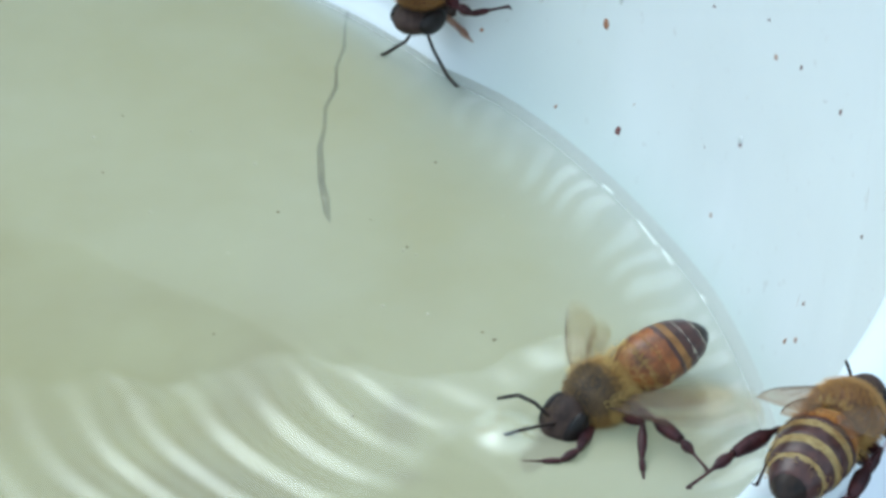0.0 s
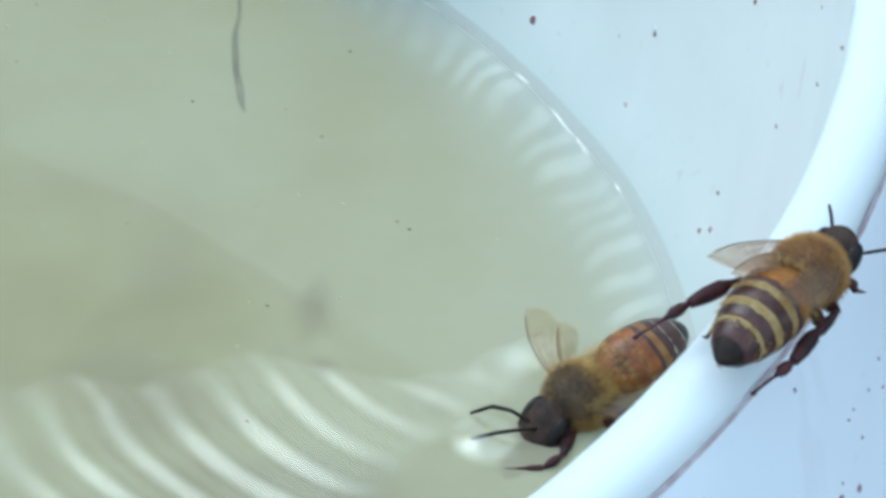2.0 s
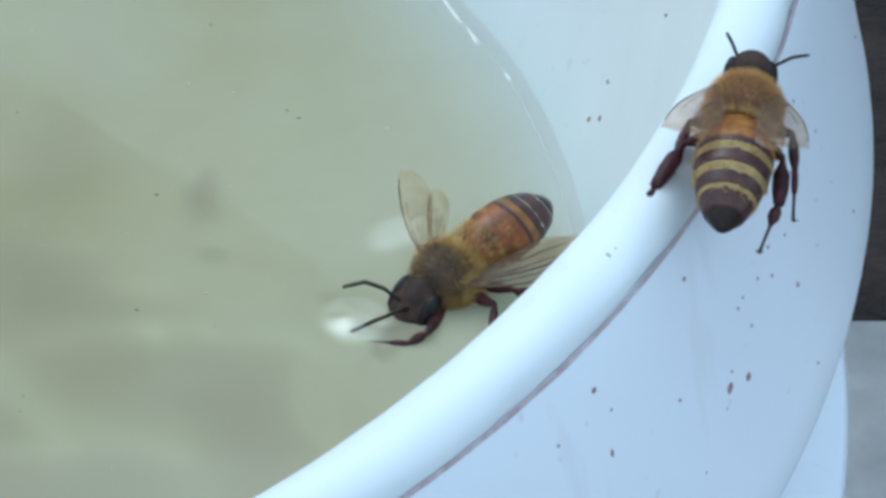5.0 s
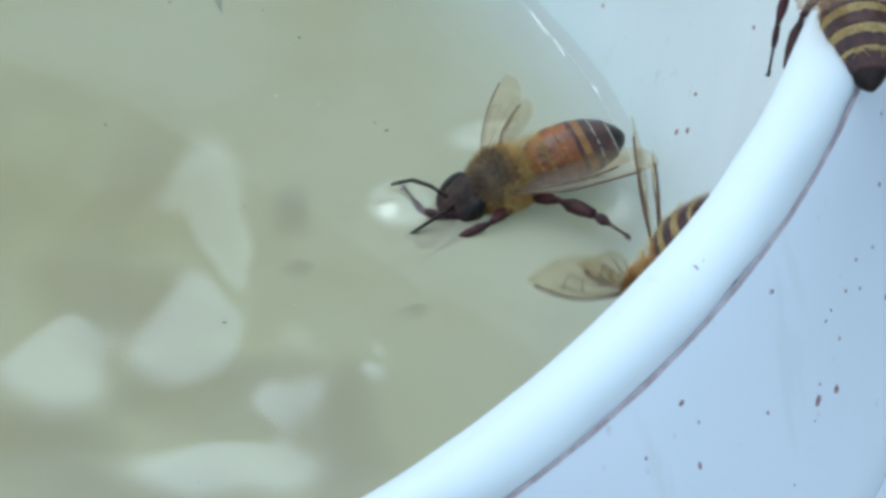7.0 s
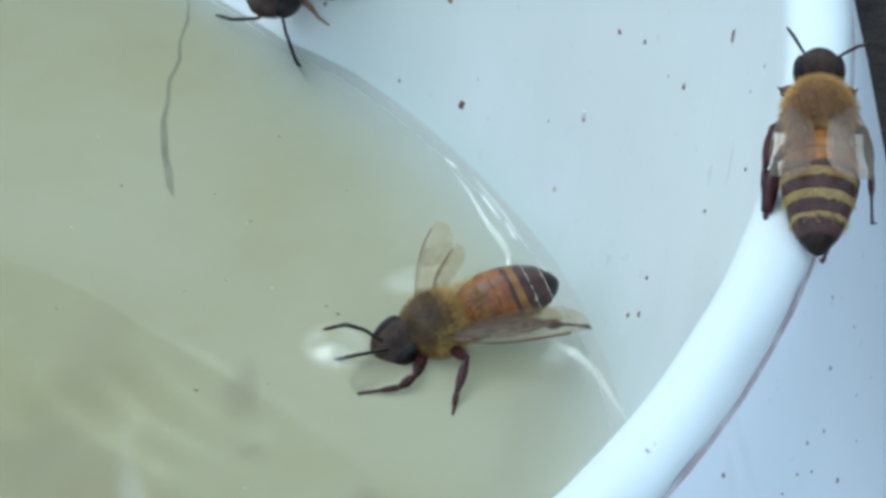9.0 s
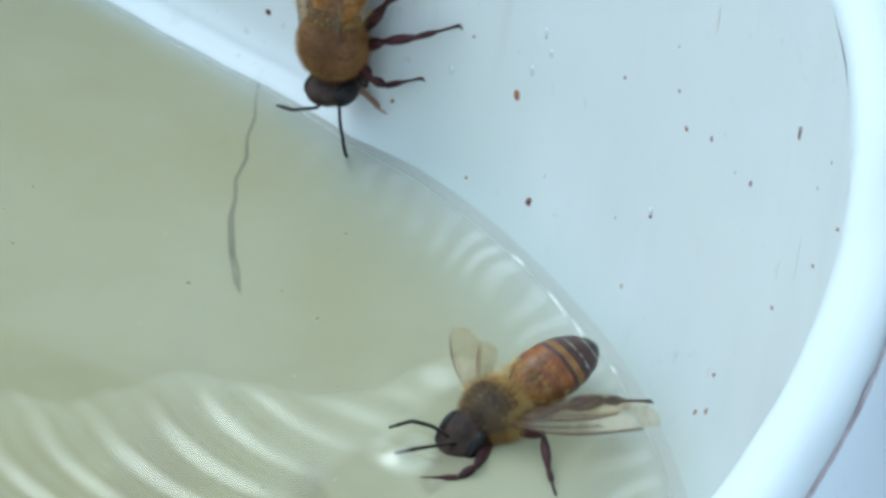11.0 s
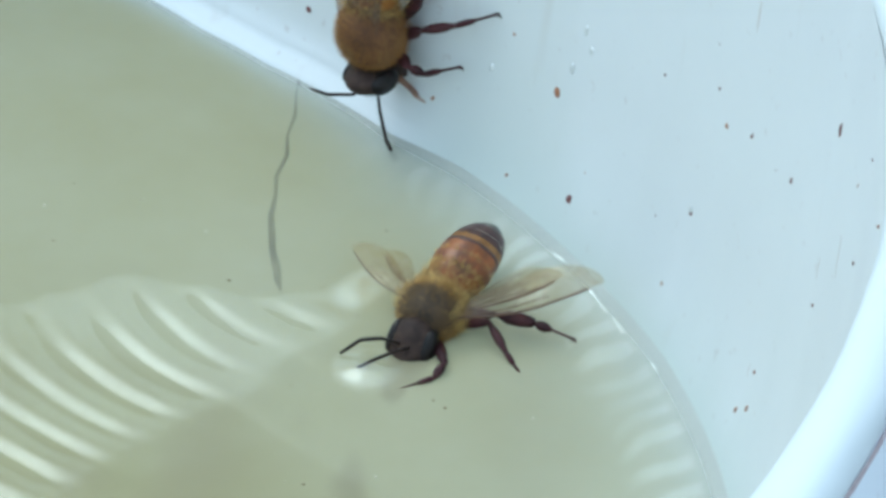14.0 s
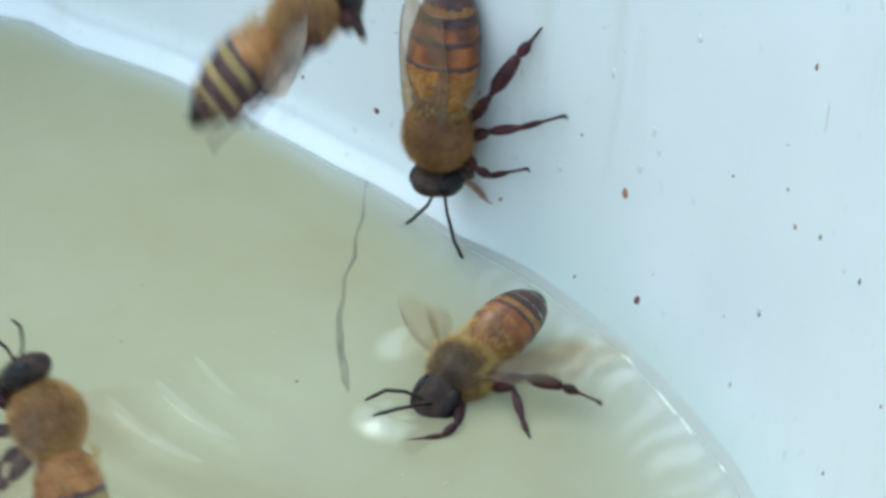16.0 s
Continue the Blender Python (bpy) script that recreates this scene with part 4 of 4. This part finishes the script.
drinker, drink_parts = bee("amber honeybee drinking head down on the inner wall", "honey", "cling", ((87, 4), (85, 4)), -2, ((4.5, 2.3, 0.9), (1.9, -4.6, 0.9)), True, {-1: TUCKED}, fast="folded")
drink_parts["abdomen"].scale = (1.14, 1.08, 1.0)
drinker.scale = (1.2, 1.2, 1.2)
climber, climb_parts = bee("striped honeybee walking on the tub's rim", "striped", "stand", ((62, 12), (62, 12)), 4, ((1.7, 2.0, 2.6), (1.3, -3.2, 2.0)), chains={1: WALKING, -1: WALKING[:2] + (TRAILING,)}, nod=34, fast="folded")
climber.scale = (0.93, 0.93, 0.93)
for s in (1, -1):
    for nm in ("forewing", "hindwing"):
        climb_parts[nm, s].scale = (0.95, 0.72, 0.8)
diver, dive_parts = bee("tawny honeybee slipping over the rim into the tub", "striped", "stand", ((30, 30), (30, 30)), 2)
flyer, fly_parts = bee("striped honeybee flying with blurred wings, legs hanging", "striped", "fly", ((18, 25), (18, 25)), 6, fast=True)


seed = tagged(new("seed_husk", mesh("seed_husk", *join(ball((0, 0, 0), (0.62, 0.24, 0.2), 12, 8), tube([(0.5, 0, 0), (1.0, 0.15, 0.05), (1.3, 0.1, 0)], (0.1, 0.06, 0.02), 6)), [M_BROWN])), "tiny dark brown seed husk drifting on the water", "debris")


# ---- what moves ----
def beat(parts, rows, sides=(1, -1)):
    """Keys the four wings; rows: seconds, sweep and lift in degrees."""
    for s in sides:
        for nm in ("forewing", "hindwing"):
            x, y, z, extra = parts["at", nm, s]
            walk(parts[nm, s], [(t, pose(x, y, z) @ pose(0, 0, 0, 0, 0, s * (sweep + extra)) @ pose(0, 0, 0, s * (lift - extra * 0.3))) for t, sweep, lift in rows])


def whirr(a, b, sweep, high, low):
    return [(k / 30, sweep, high if k % 2 else low) for k in range(round(a * 30), round(b * 30) + 1)]


def sway(ob, rows):
    """Turns a part about its joint; rows: seconds and degrees about x, y, z."""
    rest = ob.matrix_basis.copy()
    walk(ob, [(t, rest @ pose(0, 0, 0, *turn)) for t, *turn in rows])


def leg_turn(k, t):
    """How far the swimmer's left legs are turned back: drawn in while it rests, then thrown out again."""
    turns = (((6, 0), (7, -32), (8.3, -32), (8.9, 33), (9.2, 33), (9.7, 0)), ((6, 0), (7, -58), (8.3, -58), (8.9, -4), (13, 8)),
             ((6, 0), (7, 16), (8.3, 16), (8.9, 58), (12.8, 44), (13.7, 0)))[k]
    return float(np.interp(t, *zip(*turns)))


def motions():
    swim_rows = (
        (0, 64.45, 13.40, -145.0), (0.5, 65.07, 10.94, -148.5), (1, 66.88, 9.98, -143.0), (1.5, 68.32, 6.97, -156.5),
        (2, 68.50, 2.45, -143.0), (2.5, 68.9, -0.3, -141.2), (3, 68.5, -3.5, -137.4), (3.5, 68.9, -4.3, -133.6),
        (4, 68.4, -2.5, -132.8), (4.2, 68.4, -1.9, -129.5), (6.3, 64.77, 13.22, -161.4), (6.5, 65.40, 13.58, -156.6),
        (7, 65.10, 13.80, -159.5), (7.5, 64.40, 15.00, -157.5), (8, 64.00, 15.84, -169.5), (8.5, 63.92, 16.75, -170.0),
        (9, 64.00, 17.75, -160.5), (9.5, 64.45, 16.70, -143.5), (9.7, 64.42, 16.72, -146.5), (11.8, 60.71, 22.60, -139.5),
        (12, 59.65, 23.85, -143.5), (12.5, 58.90, 25.60, -138.5), (13, 57.30, 27.30, -133.7), (13.5, 56.13, 29.11, -146.3),
        (14, 56.75, 29.00, -119.0), (14.5, 56.03, 28.81, -127.8), (15, 56.75, 30.95, -127.5), (15.5, 52.6, 32.3, -150.0),
        (16, 54.10, 33.50, -128.7),
    )
    walk(swimmer, [(t, pose(x * MM, y * MM, 1.25 * MM, 0, 13, a)) for t, x, y, a in swim_rows])
    # the fine rings die away while the bee rests, and the broad swell comes up
    calm = lambda t: ease(4.6, 5.6, t) * (1 - ease(8.5, 9.2, t))
    walk(ripples, [(t, pose(x * MM, y * MM, (0.22 - 18 * calm(t) - 0.13 * ease(12.2, 13.8, t) - 0.2 * ease(15.1, 15.5, t)) * MM)) for t, x, y, a in swim_rows])
    walk(meniscus, [(t, pose(x * MM, y * MM, 0.16 * MM, 0, 0, a)) for t, x, y, a in swim_rows])
    walk(waves, [(t, pose(0, 0, (0.14 - 18 * calm(t)) * MM, 0, 0, 0.5 * math.sin(7 * t))) for t in (0, 0.7, 1.3, 2, 2.6, 3.1, 3.7, 4.2, 4.6, 5.2, 5.6, 7, 8.6, 8.9, 9.3, 9.7, 10.4, 11, 11.8, 12.3, 12.8, 13.4, 14, 14.4, 15, 15.5, 16)])
    walk(swell, [(t, pose(x * MM, y * MM, z * MM)) for t, x, y, z in ((0, 0, 0, -18), (4.4, 0, 0, -18), (5.2, 1, -2, -0.02), (6.3, -2, 0, 0.02), (6.8, 2.5, -2.5, 0.02), (7.2, -1.5, 1, 0.02),
        (7.5, 0, 0, 0.02), (7.8, -2, 1, 0.02), (8.2, 1.5, -6, -0.12), (8.6, 0, -4, 0.02), (9.0, -1.5, -8, 0), (9.4, -2, -9, -0.5), (10, -2, -9, -18), (16, 0, 0, -18))])
    walk(film_ridges, [(t, pose(0, 0, z * MM)) for t, z in ((0, -25), (7.0, -25), (7.5, 0.02), (9.0, 0.02), (9.4, -25), (16, -25))])
    walk(drinker, [(t, stand(x, y, z, -0.06, -0.25, -0.97, -0.67, -0.72, 0.2)) for t, x, y, z in (
        (0, 52.22, 51.40, 7.24), (0.5, 52.26, 51.42, 7.27), (1.5, 52.21, 51.18, 6.93), (9, 53.04, 51.07, 6.70),
        (12, 52.17, 51.48, 7.36), (12.5, 52.25, 51.44, 7.29), (13, 52.18, 51.50, 7.39), (13.5, 52.10, 51.50, 7.40),
        (14, 52.29, 51.70, 7.68), (14.5, 52.98, 51.13, 6.81), (15, 53.34, 51.09, 6.72), (15.5, 52.88, 51.31, 7.08),
        (16, 52.19, 51.68, 7.66),
    )])
    walk(climber, [(r[0], stand(*r[1:7], 0.0, 0.4 if r[0] > 13 else -0.15, 1.0)) for r in (
        (0, 76.84, -41.78, 45, 0.381, 0.884, -0.27), (0.5, 78.14, -39.01, 45, 0.354, 0.92, -0.17),
        (1, 77.55, -36.75, 45, 0.355, 0.932, -0.07), (1.5, 78.23, -37.08, 45, 0.244, 0.969, -0.049),
        (2, 79.39, -39.15, 45, 0.557, 0.821, -0.127), (2.5, 80.61, -39.93, 45, 0.602, 0.777, -0.181),
        (3, 79.76, -37.35, 45, 0.472, 0.881, -0.024), (3.5, 80.35, -35.88, 45, 0.341, 0.938, 0.058),
        (4, 80.74, -35.41, 45, 0.446, 0.895, 0.015), (4.2, 80.98, -35.23, 45, 0.405, 0.914, -0.033),
        (6.3, 83.64, -27.69, 44, -0.144, 0.972, 0.187), (6.5, 83.91, -24.45, 44, -0.169, 0.967, 0.191),
        (7, 83.18, -20.39, 44, -0.149, 0.97, 0.19), (7.5, 84.21, -16.68, 44, -0.186, 0.962, 0.199),
        (8, 84.18, -16.6, 45, 0.117, 0.968, 0.222), (8.5, 85.56, -18.98, 45, 0.27, 0.946, 0.178),
        (9, 84.4, -20.23, 46, 0.036, 0.933, 0.358), (9.5, 84.54, -20.49, 46, 0.058, 0.869, 0.49),
        (9.7, 83.58, -19.8, 46, -0.022, 0.886, 0.463), (10.1, 88.06, -10.73, 50.34, -0.274, 0.579, 0.768),
        (14.2, 89.41, -24.08, 45.7, -0.987, 0.074, 0.143), (14.4, 84.37, -22.92, 46.58, -0.538, 0.743, -0.397),
        (14.5, 81.65, -22.3, 47.13, -0.537, 0.733, -0.417), (14.6, 78.56, -19.15, 51.2, -0.999, -0.01, 0.036),
        (14.7, 80.31, -15.18, 57.13, -0.964, 0.132, 0.23), (14.9, 74.29, -12.83, 60.24, -0.913, 0.216, 0.346),
        (15, 61.3, -34.54, 66.8, -0.99, 0.03, 0.0), (15.1, 49.43, -31.52, 55.01, -0.947, 0.161, 0.277),
        (15.2, 38.29, -36.75, 49.73, -0.917, 0.208, 0.341), (15.3, 27.65, -42.14, 45.29, -0.935, 0.18, 0.305),
        (15.6, 27.25, -17.83, 70.78, -0.706, 0.393, 0.59), (15.8, 36.41, -16.03, 71.35, 0.961, 0.192, 0.199),
        (15.9, 49.78, -16.34, 55.63, 0.668, 0.456, 0.588), (16, 48.8, -15.34, 60.82, 0.83, 0.351, 0.433),
    )])
    walk(diver, [(r[0], stand(*r[1:7], -0.6, 0.6, 0.3)) for r in (
        (0, 112.41, -4.4, 65.97, -0.948, -0.22, -0.229), (5.6, 104.37, -12.75, 54.23, -0.949, -0.204, -0.242),
        (6.1, 82.3, -20.84, 39.15, -0.707, -0.458, -0.539), (6.3, 74.17, -33.95, 42, 0.507, 0.633, -0.585),
        (6.5, 74.78, -30.02, 38, -0.116, -0.99, 0.075), (6.7, 73.52, -31.89, 37, -0.394, -0.209, -0.895),
        (6.8, 73.13, -31.1, 36, -0.201, 0.012, -0.98), (6.9, 72.99, -31.45, 34, -0.192, 0.134, -0.972),
        (7, 73.6, -32.5, 31.5, -0.317, 0.123, -0.94), (7.2, 73.0, -33.6, 27.8, -0.156, 0.16, -0.975),
        (7.4, 68.6, -34.6, 16, -0.171, 0.199, -0.965), (8, 66, -34, 8, -0.3, 0.35, -0.7), (9.7, 64, -30, 3, -0.55, 0.75, 0.1),
        (16, 60, -28, 3, -0.5, 0.8, 0.1),
    )])
    walk(flyer, [(r[0], stand(*r[1:7], 0.0, 0.45 if r[0] > 13 else -0.25, 0.97)) for r in (
        (0, 49.32, -59.8, 30, 0.065, 0.998, 0.006), (4, 56.86, -62.31, 40, 0.212, 0.972, -0.101),
        (4.2, 58.06, -62.62, 41, 0.215, 0.974, -0.074), (6.3, 62.38, -64.56, 41, 0.119, 0.992, -0.03),
        (6.5, 63.35, -65.77, 42, 0.077, 0.997, -0.027), (7, 62.93, -64.75, 42, 0.055, 0.998, -0.022),
        (7.2, 61.5, -67.2, 43.2, -0.35, 0.8, 0.4), (7.3, 56.74, -65.38, 47.88, -0.823, 0.355, 0.443),
        (7.5, 55.92, -65.1, 48.24, -0.991, 0.074, 0.109), (7.7, 56.41, -64.79, 48.55, -0.994, 0.062, 0.09),
        (8, 59.2, -65.68, 47.44, -0.995, -0.07, -0.076), (8.3, 54.79, -67.24, 46.02, -0.995, 0.058, 0.081),
        (8.6, 41.95, -48.12, 18.12, -1, -0.003, 0.003), (9, 18.93, -37.78, 33.89, -1, -0.004, 0.003),
        (9.3, 28.76, -22.12, 51.14, -0.928, 0.222, 0.298), (9.5, 39.46, -20.64, 50.94, 0.988, 0.099, 0.117),
        (9.7, 33.83, -19.12, 54.2, 0.942, 0.211, 0.261), (13.9, 22.53, -27.46, 45.57, 0.882, 0.3, 0.362),
        (14.1, 31.48, -26.79, 44.22, 0.883, 0.299, 0.362), (14.2, 39.39, -25.73, 44.07, 0.839, 0.342, 0.424),
        (14.3, 47.24, -28.91, 38.9, 0.872, 0.309, 0.379), (14.4, 47.18, -30.1, 43.87, 0.841, 0.338, 0.422),
        (14.5, 49.87, -28.62, 45.47, 0.883, 0.298, 0.363), (14.6, 57.07, -26.12, 48.18, 0.847, 0.334, 0.414),
        (14.7, 62.46, -20.73, 48.54, 0.998, -0.005, -0.058), (14.8, 64.24, -22.51, 46.08, 0.758, -0.365, -0.54),
        (14.9, 67.76, -24.86, 42.97, 0.782, -0.347, -0.518), (15, 58.29, -28.01, 39.12, 0.786, -0.342, -0.515),
        (15.1, 53.06, -33.89, 32.34, 0.799, -0.331, -0.502), (15.6, 28.13, -33.28, 36.85, -0.315, 0.546, 0.776),
        (15.8, 30.97, -28.01, 42.76, -0.343, 0.537, 0.771), (15.9, 32.35, -26.25, 44.74, -0.324, 0.541, 0.776),
        (16, 35.4, -26.8, 43.7, -0.36, 0.53, 0.77),
    )])
    walk(seed, [(t, pose(x * MM, y * MM, 0.3 * MM, 0, 0, 20 + 35 * math.sin(t * 5))) for t, x, y in (
        (0, 53.3, 53.4), (14.05, 53.3, 53.4), (14.2, 52.2, 51.3), (14.3, 51.5, 46.5), (14.4, 51.8, 41), (14.5, 57.1, 46.9), (14.6, 52.3, 46.9), (14.8, 51.5, 42.6), (14.9, 45, 37.8), (15, 35.9, 37.5), (15.1, 30.5, 37.3), (15.2, 26.9, 37.6), (15.3, 23.5, 38.2), (15.6, 13.2, 40.4), (16, 11.2, 40.4))])
    # wings
    beat(climb_parts, [(0, 66, 10), (2, 66, 10), (3.5, 60, 12), (8.3, 64, 12), (9.7, 76, 10), (9.9, 30, 25), (14, 20, 25)] + whirr(14.1, 16, 34, -4, -24))
    beat(fly_parts, [(0, 72, 6), (7, 70, 8), (7.1, 30, 25)] + [(7.2, 55, 22), (7.5, 62, 16), (7.7, 58, 24), (8.0, 62, 14), (8.3, 50, 22)] + [(8.6, 20, 25), (9.2, 20, 25)] + whirr(9.3, 9.7, 18, 55, -5) + [(9.9, 20, 25), (13.8, 20, 25)] + whirr(14, 16, 10, 72, -12))
    slip = ((0, 20, 30, 30), (6.1, 20, 30, 30), (6.3, 30, 35, 35), (6.5, 20, 44, 40), (6.7, 45, 25, 40), (6.9, 28, 16, 54), (7.1, 22, 8, 56), (16, 30, 10, 40))
    for k, s in ((2, 1), (3, -1)):
        beat(dive_parts, [(r[0], r[1], r[k]) for r in slip], (s,))
    # the swimmer's wings buzz in turns, at rest in the middle of the clip
    sway(swim_parts["head"], [(0, 0, 0, 4), (4.2, 0, 0, 4), (6.8, 0, 0, 18), (9.2, 0, 0, 22), (12.2, 0, 0, 8), (14, 0, 0, 3), (16, 0, 0, 6)])
    for s in (1, -1):
        for nm in ("forewing", "hindwing"):
            rest = ((4.6, 0, 12, 4), (6.4, 0, 24, -2), (7.2, 4, 26, -3), (8.0, 3, 25, -3), (8.5, 4, 17, -3), (9.0, 2, 18, 0))
            sway(swim_parts[nm, s], [(k / 30, s * (15 if k % 2 else -12) + (10 if s > 0 else 0), 0, s * 3 * math.sin(k * 0.21) + (12 * ease(1.2, 2.2, k / 30) if s < 0 else 0)) for k in range(0, 127)] + [(t, lift if s > 0 else 0, 0, left if s > 0 else right) for t, lift, left, right in rest]
                 + [(k / 30, s * (15 if k % 2 else -12) + (10 if s > 0 else 0), 0, s * 3 * math.sin(k * 0.21) + (6 if s < 0 else 0)) for k in range(280, 481)])
        for k, nm in enumerate(("foreleg", "middle_leg", "hind_leg")):
            sway(swim_parts[nm, s], [(i * 0.25, 0, 0, s * 7 * math.sin(i * 1.7 + k * 2 + s) + (leg_turn(k, i / 4) if s > 0 else 0)) for i in range(65)])
        nodded, aside = pose(0, 0, 0, 0, -50, 0), ((0, -50), (4.2, -50), (6.8, -10), (8.3, -8), (8.9, -34), (9.4, -40), (12, -48), (16, -46))
        at = swim_parts["antenna", s].location
        walk(swim_parts["antenna", s], [(i / 2, pose(*at) @ nodded.inverted() @ pose(0, 0, 0, 0, 5 * math.sin(i * 1.1 + s), (float(np.interp(i / 2, *zip(*aside))) if s > 0 else -22) + 7 * math.sin(i * 1.9 + s)) @ nodded) for i in range(33)])
        down = ((0, 36), (4.2, 36), (12, 0), (14.8, 0), (15.3, 28), (16, 28))
        sway(drink_parts["antenna", s], [(i * 0.5, 0, 8 * math.sin(i * 1.3 + s), 9 * math.sin(i * 2.1 + 2 * s) + (float(np.interp(i / 2, *zip(*down))) if s < 0 else 0)) for i in range(33)])
        hang = 1 if s > 0 else 0.3
        sway(climb_parts["hind_leg", s], [(0, 0, 0, 0), (4.2, 0, 0, 0), (6.2, 0, -22 * hang, 0), (7.6, 0, -22 * hang, s * 4), (8.1, 0, -18 * hang, s * 14), (8.5, 0, 0, s * 14), (9.7, 0, 0, s * 14), (16, 0, 0, 0)])
        sway(climb_parts["middle_leg", s], [(0, 0, 0, s * 38), (4.2, 0, 0, s * 38), (6.2, -s * 28 * hang, 0, 0), (8.2, -s * 28 * hang, 0, 0), (9.0, 0, 0, s * 30), (16, 0, 0, s * 30)])
        sway(climb_parts["antenna", s], [(i * 0.5, 0, 5 * math.sin(i * 1.2 + s), 10 * math.sin(i * 1.7 + s)) for i in range(33)])


motions()
